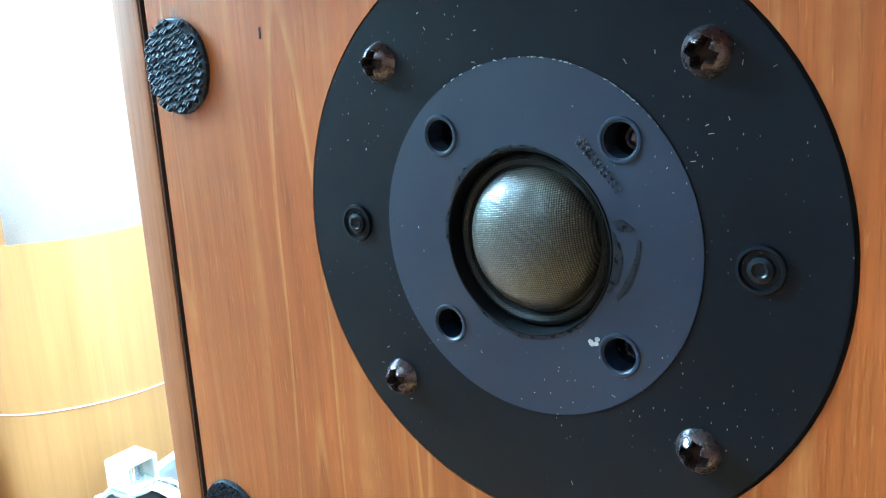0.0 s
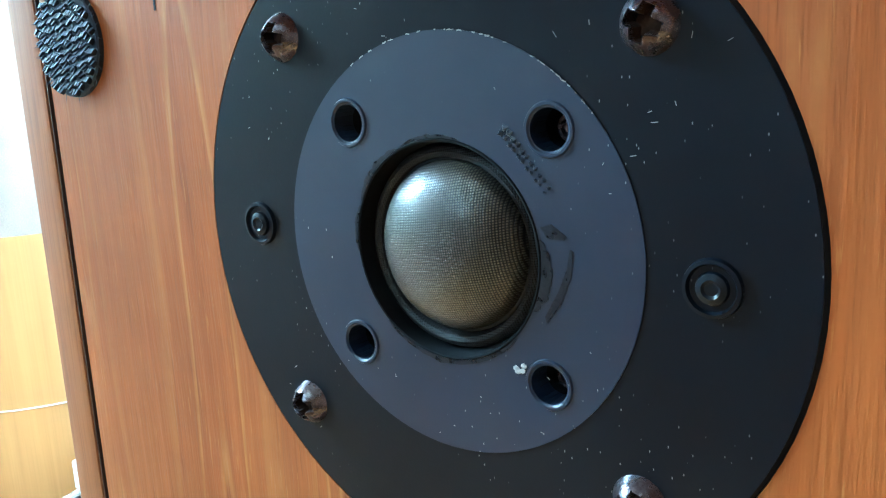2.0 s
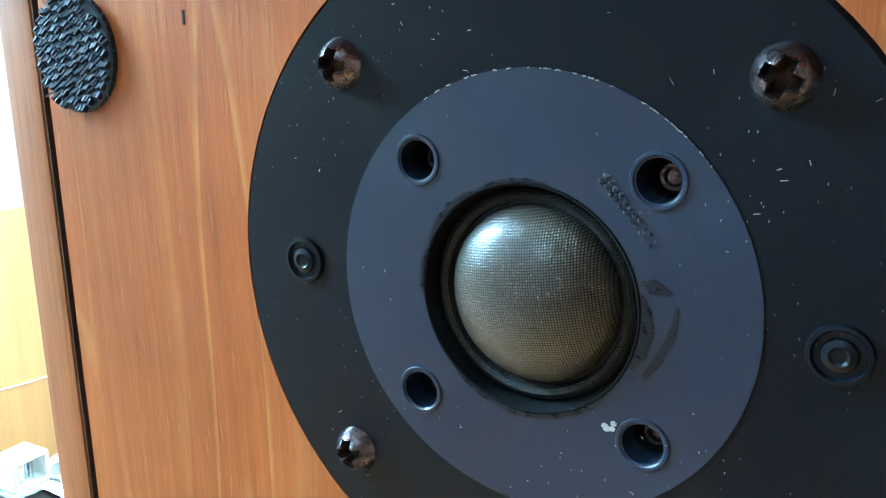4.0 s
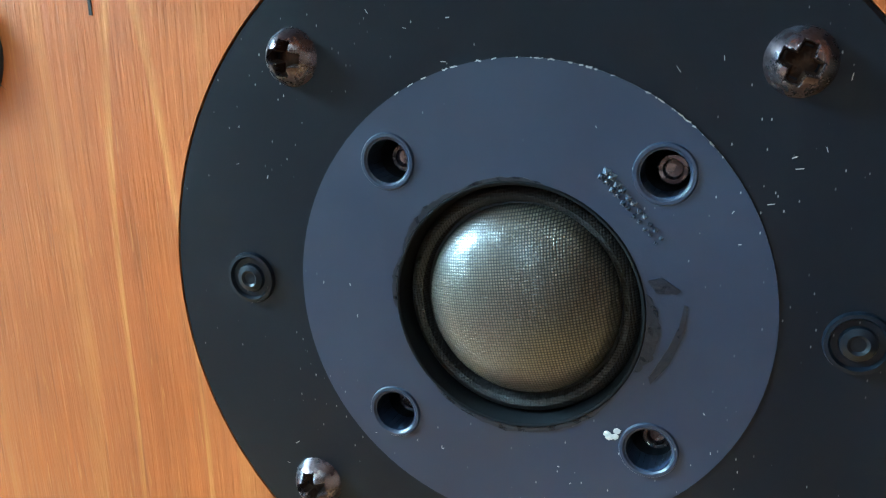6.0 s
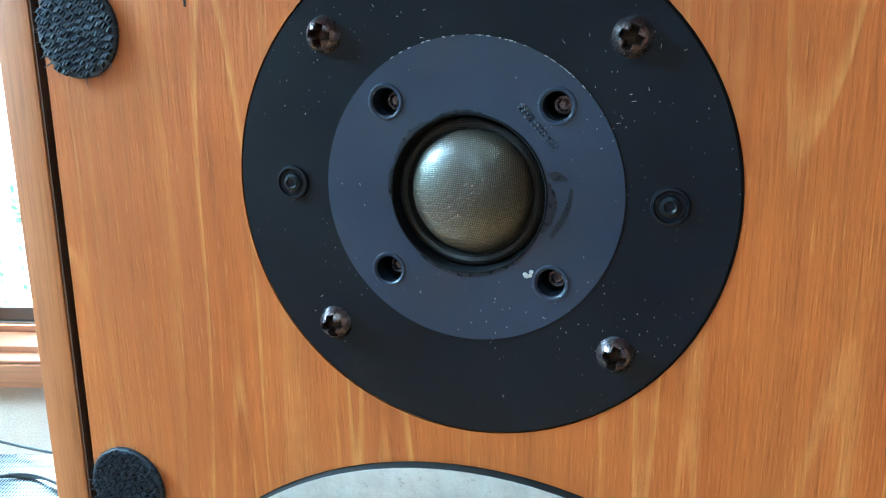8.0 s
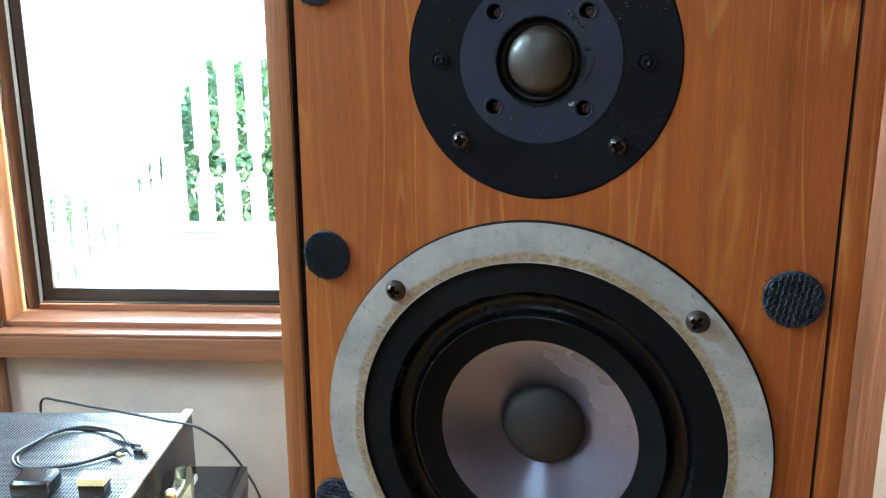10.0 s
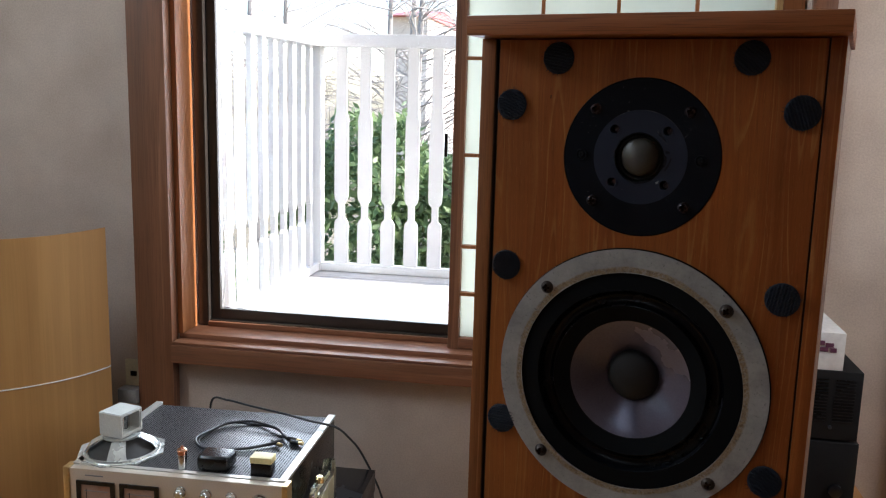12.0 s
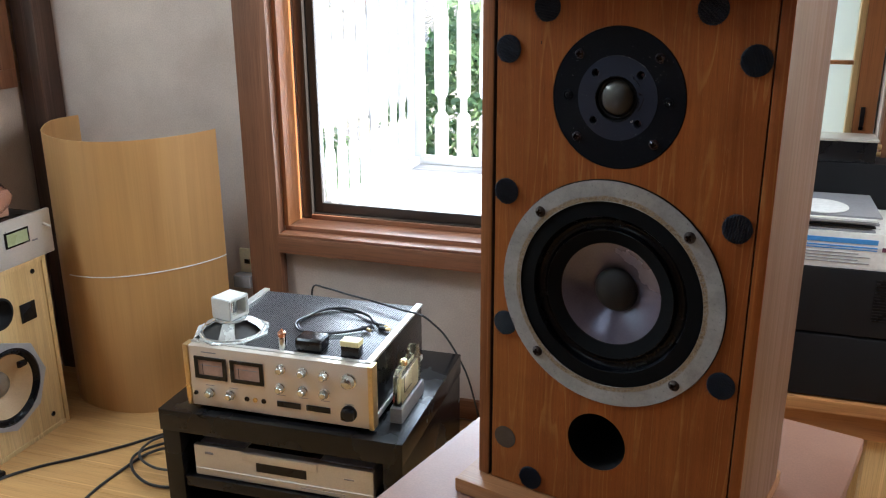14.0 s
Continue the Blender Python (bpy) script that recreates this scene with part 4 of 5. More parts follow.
part("back", box(-0.9755, -0.5105, 1.120, 1.136, FLOOR_Z, 0.1575), BLACK_MATT, rack)
part("shelf", box(-0.9755, -0.5105, 0.706, 1.119, 0.022, 0.046, 0.001), BLACK, rack)
part("shelf", box(-0.9755, -0.5105, 0.706, 1.119, FLOOR_Z + 0.002, FLOOR_Z + 0.03, 0.001), BLACK, rack)

cd = thing("disc_player", (-0.745, 0.82, 0.0465), "slim silver disc player with a dark display on the rack shelf", "disc player")
part("body", box(-0.945, -0.542, 0.728, 0.96, 0.052, 0.121, 0.002), SILVER, cd)
part("front_panel", box(-0.952, -0.536, 0.714, 0.7275, 0.050, 0.1235, 0.002), SILVER, cd)
part("display", box(-0.803, -0.686, 0.7125, 0.7145, 0.081, 0.102, 0.0008), BLACK, cd)
part("lid", box(-0.832, -0.662, 0.735, 0.93, 0.1215, 0.1235, 0.001), BLACK, cd, "dark disc lid")
for u0, u1 in ((-0.944, -0.836), (-0.658, -0.543)):
    part("top_plate", box(u0, u1, 0.729, 0.955, 0.1215, 0.1245, 0.001), GREYPLASTIC, cd, "grey top plate")
part("lid_front", box(-0.834, -0.660, 0.7105, 0.7135, 0.104, 0.1225, 0.001), SILVER, cd, "silver lip of the disc lid")
part("trim_line", box(-0.951, -0.537, 0.7125, 0.7145, 0.0665, 0.0685, 0.0004), PAPER, cd, "bright line along the front")
part("badge", box(-0.925, -0.905, 0.7128, 0.7142, 0.104, 0.109), INK, cd)
part("lettering", box(-0.600, -0.578, 0.7128, 0.7142, 0.096, 0.099), INK, cd)
part("drawer_line", box(-0.70, -0.60, 0.7133, 0.7142, 0.058, 0.0592), INK, cd)
for u in (-0.92, -0.565):
    part("foot", lathe([(0.016, 0.0465), (0.018, 0.0519)], (u, 0.75, 0), "z", 20), BLACK_MATT, cd)

AU0, AU1, AN0, AZ0, AZ1 = -0.957, -0.532, 0.720, 0.219, 0.356
amp = thing("amplifier", (-0.745, 0.89, RACK_TOP), "champagne-fronted vintage stereo amplifier with meters and round knobs", "amplifier")
body = part("body", box(AU0 + 0.010, AU1 - 0.010, 0.737, 1.068, AZ0 + 0.002, AZ1 - 0.004, 0.002), BLACK, amp)
part("cover", box(AU0 + 0.024, AU1 - 0.024, 0.748, 1.060, AZ1 - 0.0035, AZ1 - 0.001, 0.0005), PERF, amp, "perforated black top cover")
for u0, u1 in ((AU0 + 0.008, AU0 + 0.0235), (AU1 - 0.0235, AU1 - 0.008)):
    part("edge_rail", box(u0, u1, 0.737, 1.070, AZ1 - 0.0035, AZ1 + 0.003, 0.0015), SILVER, amp, "bright metal side rail")
part("edge_rail", box(AU0 + 0.0237, AU1 - 0.0237, 0.737, 0.7478, AZ1 - 0.0035, AZ1 + 0.0015, 0.001), SILVER, amp, "bright metal front rail")
fp_ = part("front_panel", box(AU0 + 0.011, AU1 - 0.011, AN0, 0.7365, AZ0, AZ1, 0.002), CHAMPAGNE, amp, "champagne aluminium front panel")
for u0, u1 in ((AU0, AU0 + 0.0107), (AU1 - 0.0107, AU1)):
    part("end_cap", box(u0, u1, AN0 - 0.003, 0.745, AZ0 - 0.001, AZ1 + 0.002, 0.002), GOLD, amp, "gold-edged end cap")
for u0, u1 in ((-0.932, -0.858), (-0.848, -0.773)):
    mt = part("meter", pierced(rect_pts(u0, u1, 0.284, 0.334), [rect_pts(u0 + 0.008, u1 - 0.008, 0.292, 0.327)], AN0 - 0.003, AN0 + 0.001), BLACK, amp, "black-framed level meter", 0)
    part("dial", box(u0 + 0.008, u1 - 0.008, AN0 - 0.0006, AN0 + 0.0006, 0.292, 0.327), mottled("meter_dial", (0.34, 0.21, 0.165), (0.46, 0.32, 0.26), 0.5, 0, 30, 200), mt, "pinkish dial")
    part("scale_line", box(u0 + 0.014, u1 - 0.014, AN0 - 0.0012, AN0 - 0.0006, 0.314, 0.3155), INK, mt)
    part("needle", box(u0 + 0.018, u0 + 0.019, AN0 - 0.0014, AN0 - 0.0008, 0.293, 0.318), BLACK, mt)


def knob_mesh(r, h, material):
    """Slim bright knob with a broad skirt and a rounded face."""
    bm = lathe([(r * 1.22, 0), (r * 1.22, -h * 0.18), (r * 1.02, -h * 0.24), (r * 0.92, -h * 0.62), (r * 0.86, -h * 0.86), (r * 0.66, -h * 0.97), (0, -h)], (0, 0, 0), "y", 28)
    box(-0.0005, 0.0005, -h - 0.0004, -h * 0.9, r * 0.25, r * 0.7, 0, bm)
    return mesh_of("knob", bm, material, 40)


KNOB, BIGKNOB, SMALLKNOB = knob_mesh(0.0088, 0.017, CHROME), knob_mesh(0.0135, 0.019, CHROME), knob_mesh(0.004, 0.006, BLACK)
for u, z in ((-0.731, 0.329), (-0.683, 0.328), (-0.636, 0.327), (-0.735, 0.286), (-0.685, 0.286), (-0.637, 0.287), (-0.900, 0.253), (-0.852, 0.254)):
    part_at("knob", KNOB, amp, (u, AN0 - 0.0002, z), "silver knob", (0, 15 * (u * 100 % 7), 0))
part_at("volume_knob", BIGKNOB, amp, (-0.583, AN0 - 0.0002, 0.322), "large silver volume knob")
part_at("power_knob", SMALLKNOB, amp, (-0.935, AN0 - 0.0002, 0.248), "small black button")
sel = part("selector", lathe([(0.017, 0.0), (0.017, -0.004), (0.012, -0.005), (0.012, -0.016), (0, -0.016)], (-0.585, AN0, 0.250), "y", 28), BLACK, amp, "black selector knob with a pointed lever")
part("lever", box(-0.598, -0.572, AN0 - 0.018, AN0 - 0.004, 0.240, 0.260, 0.003), BLACK, sel)
for u in (-0.815, -0.796, -0.776):
    part("lamp", lathe([(0.0055, 0), (0.0055, -0.002), (0.0038, -0.0022), (0.0036, -0.001), (0, -0.001)], (u, AN0, 0.249), "y", 20), GOLD if u == -0.796 else BLACK, amp, "small round indicator")
for u0, u1 in ((-0.745, -0.692), (-0.679, -0.626)):
    part("switch_row", box(u0, u1, AN0 - 0.003, AN0 - 0.0002, 0.243, 0.2555, 0.0008), BLACK, amp, "row of black switches")
for u in (-0.90, -0.845, -0.735, -0.685, -0.637, -0.585):
    part("lettering", box(u - 0.010, u + 0.010, AN0 - 0.0005, AN0 - 0.0001, 0.2685, 0.2698), INK, amp)
part("lettering", box(-0.915, -0.88, AN0 - 0.0005, AN0 - 0.0001, 0.343, 0.3455), INK, amp)
part("lower_rail", box(AU1 - 0.0098, AU1 - 0.006, 0.746, 1.06, AZ0 + 0.004, AZ0 + 0.016, 0.001), SILVER, amp, "bright lower side rail")
for u, n in ((-0.93, 0.76), (-0.56, 0.76), (-0.93, 1.04), (-0.56, 1.04)):
    part("foot", lathe([(0.018, RACK_TOP), (0.020, AZ0 + 0.0025)], (u, n, 0), "z", 20), BLACK_MATT, amp)

# things lying on the amplifier
T = AZ1 - 0.0005
drv = thing("bare_driver", (-0.880, 0.812, T), "small bare loudspeaker driver lying face down, plated frame", "loudspeaker driver")
dc = (-0.892, 0.812, T + 0.002)
rim = pierced(ring_pts(dc[0], dc[1], 0.083, 8), [ring_pts(dc[0], dc[1], 0.0655, 48)], dc[2] - 0.002, dc[2] + 0.0015, "z")
lathe([(0.0655, 0.0014), (0.0665, 0.0050), (0.0700, 0.0052), (0.0715, 0.0014)], dc, "z", 48, rim)
part("rim", rim, PLATED, drv, "eight-sided plated rim", 0)
for k in range(4):
    a = radians(20 + 90 * k)
    c, s_ = math.cos(a), math.sin(a)
    spoke = bmesh.new()
    pr = [(0.0665, 0.0045, 0.036), (0.056, 0.017, 0.030), (0.036, 0.028, 0.026), (0.020, 0.030, 0.018)]
    vs = [[spoke.verts.new((dc[0] + r * c - s_ * w * e, dc[1] + r * s_ + c * w * e, dc[2] + h - t)) for e, t in ((-0.5, 0), (0.5, 0), (0.5, 0.0018), (-0.5, 0.0018))] for r, h, w in pr]
    for p, q in zip(vs, vs[1:]):
        for i in range(4):
            spoke.faces.new((p[i], p[(i + 1) % 4], q[(i + 1) % 4], q[i]))
    bmesh.ops.recalc_face_normals(spoke, faces=spoke.faces)
    part("spoke", spoke, PLATED, drv)
part("cone_back", lathe([(0.061, 0.002), (0.024, 0.026), (0, 0.027)], dc, "z", 40), mottled("dark_cone_back", (0.03, 0.028, 0.026), (0.05, 0.045, 0.04), 0.7), drv, "dark paper cone")
part("hub", lathe([(0.034, 0.0285), (0.035, 0.031), (0.035, 0.034), (0, 0.035)], dc, "z", 32), PLATED, drv)
yoke = pierced(rect_pts(-0.034, 0.034, 0.0, 0.054), [rect_pts(-0.026, 0.026, 0.007, 0.047)], -0.031, 0.031, "x")
bmesh.ops.bevel(yoke, geom=[e for e in yoke.edges if len(e.link_faces) == 2 and e.calc_face_angle(0) > 1], offset=0.002, segments=2, affect="EDGES")
bmesh.ops.scale(yoke, vec=(0.86, 0.86, 0.86), verts=yoke.verts)
bmesh.ops.rotate(yoke, cent=(0, 0, 0), matrix=Matrix.Rotation(radians(-14), 3, "Z"), verts=yoke.verts)
bmesh.ops.translate(yoke, verts=yoke.verts, vec=(dc[0], dc[1], dc[2] + 0.0352))
part("yoke", yoke, YOKE_PAINT, drv, "square grey magnet yoke")
part("magnet", lathe([(0.0, 0.041), (0.016, 0.041), (0.016, 0.076), (0.0, 0.076)], dc, "z", 24), CHROME, drv, "round magnet inside the yoke")

cap = thing("capacitor", (-0.744, 0.757, T), "small clear capacitor standing upright with a reddish top", "capacitor")
part("can", lathe([(0, 0.0), (0.0085, 0.0), (0.0088, 0.002), (0.0088, 0.033), (0.008, 0.035), (0, 0.035)], (-0.744, 0.757, T), "z", 24), CHROME, cap)
part("top", lathe([(0.0090, 0.029), (0.0092, 0.037), (0.006, 0.040), (0.003, 0.0405), (0.003, 0.044), (0, 0.044)], (-0.744, 0.757, T), "z", 24), COPPER, cap, "copper-red cap")
puck = bmesh.new()
box(-0.716, -0.655, 0.752, 0.800, T, T + 0.030, 0.010, puck, 3)
puck = solid("power_adapter", puck, BLACK, (-0.685, 0.776, T), "black rounded plug adapter lying on the amplifier", "adapter")
yb = thing("small_box", (-0.592, 0.765, T), "small dark box with a pale yellow label", "box")
part("body", box(-0.612, -0.574, 0.752, 0.778, T, T + 0.024, 0.001), BLACK, yb)
part("label", box(-0.613, -0.573, 0.751, 0.779, T + 0.0245, T + 0.036, 0.001), YELLOW, yb)

lead = thing("signal_lead", (-0.66, 0.92, T), "coiled dark signal lead with metal-tipped plugs", "cable")
loop = [(-0.60, 0.905), (-0.66, 0.860), (-0.73, 0.845), (-0.765, 0.875), (-0.765, 0.93), (-0.74, 0.975), (-0.69, 0.985), (-0.64, 0.965), (-0.605, 0.935), (-0.588, 0.918)]
part("cord", tube([(u, n, T + 0.004 + 0.003 * math.sin(3 * i)) for i, (u, n) in enumerate(loop)], 0.0027, 8, 7), CABLE, lead)
part("cord", tube([(u + 0.006 * math.sin(2 * i), n - 0.008, T + 0.009 + 0.003 * math.cos(2 * i)) for i, (u, n) in enumerate(loop)], 0.0027, 8, 7), CABLE, lead)
for u, n, a in ((-0.590, 0.915, 20), (-0.584, 0.900, 8), (-0.62, 0.893, 30)):
    c, s_ = math.cos(radians(a)), math.sin(radians(a))
    pg = part("plug", tube([(u, n, T + 0.007), (u + 0.016 * c, n - 0.016 * s_, T + 0.007)], 0.0046, 12, 1), BLACK, lead)
    part("tip", tube([(u + 0.016 * c, n - 0.016 * s_, T + 0.007), (u + 0.026 * c, n - 0.026 * s_, T + 0.007)], 0.0040, 12, 1), GOLD, pg, "metal plug tip")

power = [(-0.87, 1.16, 0.10), (-0.865, 1.125, 0.27), (-0.845, 1.090, T + 0.004), (-0.80, 1.072, T + 0.014), (-0.74, 1.055, T + 0.012), (-0.66, 1.030, T + 0.012), (-0.58, 1.000, T + 0.012), (-0.53, 1.00, T + 0.004), (-0.515, 1.045, T - 0.035), (-0.506, 1.10, 0.27), (-0.495, 1.165, 0.19), (-0.478, 1.21, 0.10), (-0.45, 1.235, FLOOR_Z + 0.004)]
solid("power_cable", tube(power, 0.0025, 8, 8), CABLE_GREY, (-0.5, 1.0, FLOOR_Z), "grey mains cable running over the amplifier to the floor", "cable")

stp = thing("meter_stand", (-0.505, 0.85, RACK_TOP), "amber see-through instrument upright on a grey foot", "instrument")
part("foot", box(-0.519, -0.492, 0.775, 0.925, RACK_TOP, RACK_TOP + 0.034, 0.003), GREYPLASTIC, stp)
slab = pierced([(0.785, 0.242), (0.915, 0.242), (0.918, 0.30), (0.908, 0.332), (0.888, 0.338), (0.878, 0.322), (0.868, 0.315), (0.805, 0.318), (0.790, 0.308)], [rect_pts(0.81, 0.858, 0.262, 0.298)], -0.515, -0.497, "x")
part("housing", slab, AMBER, stp, "yellowish clear housing", 0)
part("board", box(-0.508, -0.504, 0.795, 0.905, 0.244, 0.300, 0.001), CREAM, stp)
part("knob", lathe([(0, 0.0), (0.009, 0.0), (0.009, 0.008), (0.006, 0.012), (0, 0.013)], (-0.506, 0.83, 0.3175), "z", 20), GOLD, stp)
part("button", box(-0.5165, -0.5145, 0.790, 0.802, 0.246, 0.262, 0.0005), RED, stp, "red button")

# the rack, with all that stands on it, is set at a slight angle to the wall
PIVOT = Matrix.Translation((-0.532, 0.720, 0))
SKEW = ROOM @ PIVOT @ Matrix.Rotation(radians(1.9), 4, "Z") @ PIVOT.inverted() @ ROOM.inverted()
for ob in (rack, cd, amp, drv, cap, puck, yb, lead, stp):
    ob.matrix_world = SKEW @ ob.matrix_world

# ---- bent plywood sheet against the wall ----
plan = spline([(-1.172, 1.225, 0), (-1.225, 1.155, 0), (-1.305, 1.090, 0), (-1.40, 1.048, 0), (-1.50, 1.045, 0), (-1.590, 1.078, 0), (-1.640, 1.135, 0), (-1.660, 1.205, 0), (-1.650, 1.280, 0)], 8)
sheet = bmesh.new()
rows = []
for i, p in enumerate(plan):
    a, b = plan[max(i - 1, 0)], plan[min(i + 1, len(plan) - 1)]
    nrm = Vector((-(b - a).y, (b - a).x, 0)).normalized() * 0.002
    k = i / (len(plan) - 1)
    top = 0.714 - 0.018 * math.sin(math.pi * min(k * 1.2, 1)) + 0.006 * k
    rows.append([sheet.verts.new(q) for q in ((*(p + nrm).xy, FLOOR_Z), (*(p - nrm).xy, FLOOR_Z), (*(p - nrm).xy, top), (*(p + nrm).xy, top))])
for a, b in zip(rows, rows[1:]):
    for i in range(4):
        sheet.faces.new((a[i], a[(i + 1) % 4], b[(i + 1) % 4], b[i]))
sheet.faces.new(rows[0])
sheet.faces.new(rows[-1])
bmesh.ops.recalc_face_normals(sheet, faces=sheet.faces)
ply = thing("bent_plywood_sheet", (-1.4, 1.15, FLOOR_Z), "honey-brown thin plywood sheet bent and stood on edge", "plywood sheet")
part("sheet", sheet, PLY, ply)
cut = []
for i, p in enumerate(plan[:37]):
    a, b = plan[max(i - 1, 0)], plan[min(i + 1, len(plan) - 1)]
    nrm = Vector(((b - a).y, -(b - a).x, 0)).normalized() * 0.0026
    if nrm.y > 0:
        nrm = -nrm
    k = i / 36
    cut.append(p + nrm + Vector((0, 0, 0.372 - 0.042 * k ** 0.8)))
part("scored_line", tube(cut, 0.0016, 6, 1), PAPER, ply, "pale scored line across the sheet")

# ---- second loudspeaker at the west wall ----
sp2 = thing("loudspeaker", (-1.66, 0.79, FLOOR_Z), "pale pine loudspeaker with a tan-coned woofer on the floor", "loudspeaker")
P2 = -1.54
wood_front = pierced(rect_pts(0.628, 0.952, FLOOR_Z + 0.012, 0.404), [ring_pts(0.79, 0.125, 0.104, 64), ring_pts(0.80, 0.315, 0.036, 40), rect_pts(0.866, 0.906, 0.270, 0.310)], P2 - 0.014, P2, "x")
part("front_panel", wood_front, PINE, sp2, "", 0)
part("side_panel", box(-1.785, P2 + 0.004, 0.9525, 0.966, FLOOR_Z, 0.416, 0.001), PINE, sp2)
part("side_panel", box(-1.785, P2 + 0.004, 0.614, 0.6275, FLOOR_Z, 0.416, 0.001), PINE, sp2)
part("top_panel", box(-1.785, P2 + 0.004, 0.628, 0.952, 0.4045, 0.416, 0.001), PINE, sp2)
part("bottom_panel", box(-1.785, P2 + 0.004, 0.628, 0.952, FLOOR_Z, FLOOR_Z + 0.0115, 0.001), PINE, sp2)
part("back_panel", box(-1.785, -1.77, 0.628, 0.952, FLOOR_Z + 0.012, 0.404), BLACK_MATT, sp2)
w2 = part("woofer", pierced(ring_pts(0.79, 0.125, 0.119, 8), [ring_pts(0.79, 0.125, 0.099, 64)], P2 + 0.0005, P2 + 0.006, "x"), DRIVER_GREY, sp2, "grey eight-sided woofer frame", 0)
part("surround", lathe([(0.0995, 0.005), (0.092, 0.010), (0.084, 0.004), (0.081, -0.004)], (P2, 0.79, 0.125), "x", 64), RUBBER, w2)
part("cone", lathe([(0.0815, -0.003), (0.055, -0.022), (0.034, -0.036)], (P2, 0.79, 0.125), "x", 64), CONE_YELLOW, w2, "tan paper cone", 60)
part("dust_cap", lathe([(0.0345, -0.036), (0.030, -0.026), (0.018, -0.020), (0, -0.018)], (P2, 0.79, 0.125), "x", 40), mottled("brown_cap", (0.14, 0.10, 0.06), (0.2, 0.15, 0.1), 0.6), w2, "", 60)
part("terminal", box(P2 - 0.012, P2 - 0.002, 0.835, 0.862, 0.155, 0.172, 0.003), BLACK, w2)
part("midrange", lathe([(0.040, 0.0005), (0.040, 0.004), (0.034, 0.004), (0.030, -0.004), (0.010, -0.02), (0, -0.018)], (P2, 0.80, 0.315), "x", 40), BLACK_MATT, sp2, "dark round midrange driver")
part("tweeter", box(P2 + 0.0005, P2 + 0.004, 0.862, 0.910, 0.266, 0.314, 0.001), BLACK, sp2, "square black tweeter")
for n, z in ((0.920, 0.386), (0.915, -0.012)):
    part("screw_hole", lathe([(0.0065, 0.0), (0.0065, 0.002), (0.003, 0.003), (0, 0.0015)], (P2, n, z), "x", 20), BLACK, sp2)

tu = thing("silver_amplifier", (-1.66, 0.80, 0.416), "silver-fronted receiver with a small green display", "amplifier")
part("body", box(-1.78, P2 - 0.005, 0.60, 0.985, 0.4165, 0.525, 0.002), BLACK, tu)
part("front_panel", box(P2 - 0.0045, P2 + 0.006, 0.585, 1.000, 0.417, 0.532, 0.002), SILVER, tu)
part("display_frame", box(P2 + 0.0062, P2 + 0.008, 0.845, 0.922, 0.465, 0.505, 0.0006), BLACK, tu)
part("display", box(P2 + 0.0082, P2 + 0.0092, 0.851, 0.916, 0.470, 0.500), mottled("lcd_green", (0.34, 0.38, 0.20), (0.40, 0.44, 0.24), 0.3), tu, "greenish display")
part("lever", tube([(P2 + 0.006, 0.972, 0.498), (P2 + 0.022, 0.980, 0.488)], 0.004, 10, 1), SILVER, tu)
for n in (0.93, 0.94):
    part("lettering", box(P2 + 0.0062, P2 + 0.0068, n, n + 0.008, 0.462, 0.466), INK, tu)
wr = bmesh.new()
bmesh.ops.create_icosphere(wr, subdivisions=4, radius=0.5, matrix=Matrix.Translation((-1.645, 0.85, 0.572)) @ Matrix.Diagonal((0.20, 0.22, 0.088, 1)))
for v in wr.verts:
    d = noise.noise(v.co * 14) * 0.016 + noise.noise(v.co * 45) * 0.006
    v.co += v.normal * d
    v.co.z = max(v.co.z, 0.5262)
pk = thing("wrapped_parcel", (-1.645, 0.85, 0.526), "parcel in crumpled clear plastic wrap with a reddish box inside", "parcel")
part("wrap", wr, WRAP, pk, "crumpled clear wrap", 60)
part("inner_box", box(-1.71, -1.585, 0.775, 0.925, 0.5265, 0.588, 0.006), mottled("reddish_card", (0.42, 0.20, 0.13), (0.5, 0.27, 0.18), 0.6), pk)

# ---- outlet and cables ----
out_ = thing("wall_outlet", (-1.143, 1.308, 0.30), "cream wall outlet with a dark plug in it", "outlet")
part("plate", box(-1.178, -1.131, 1.300, 1.3085, 0.295, 0.365, 0.002), CREAM, out_)
part("socket", box(-1.163, -1.146, 1.2985, 1.3002, 0.322, 0.335, 0.0005), BLACK, out_)
part("plug", box(-1.180, -1.128, 1.262, 1.2995, 0.262, 0.298, 0.004), GREYPLASTIC, out_, "dark grey plug")
fz = FLOOR_Z + 0.004
c1 = [(-1.50, 0.55, fz), (-1.49, 0.66, fz), (-1.44, 0.74, fz), (-1.37, 0.81, fz), (-1.30, 0.89, fz), (-1.245, 0.965, fz), (-1.19, 1.03, fz), (-1.12, 1.08, fz)]
solid("floor_cable", tube(c1, 0.0036, 8, 8), CABLE, (-1.3, 0.85, FLOOR_Z), "black cable lying across the plank floor", "cable")
c2 = [(-1.20, 0.50, fz), (-1.235, 0.66, fz), (-1.235, 0.78, fz), (-1.215, 0.87, fz + 0.004), (-1.165, 0.90, fz + 0.01), (-1.09, 0.87, fz), (-1.05, 0.82, fz), (-1.07, 0.77, fz), (-1.13, 0.755, fz + 0.006), (-1.20, 0.79, fz + 0.01), (-1.235, 0.85, fz + 0.01), (-1.20, 0.93, fz + 0.004), (-1.12, 0.96, fz), (-1.03, 0.97, fz)]
solid("floor_cable", tube(c2, 0.0036, 8, 8), CABLE, (-1.15, 0.85, FLOOR_Z), "black cable coiled on the floor beside the rack", "cable")
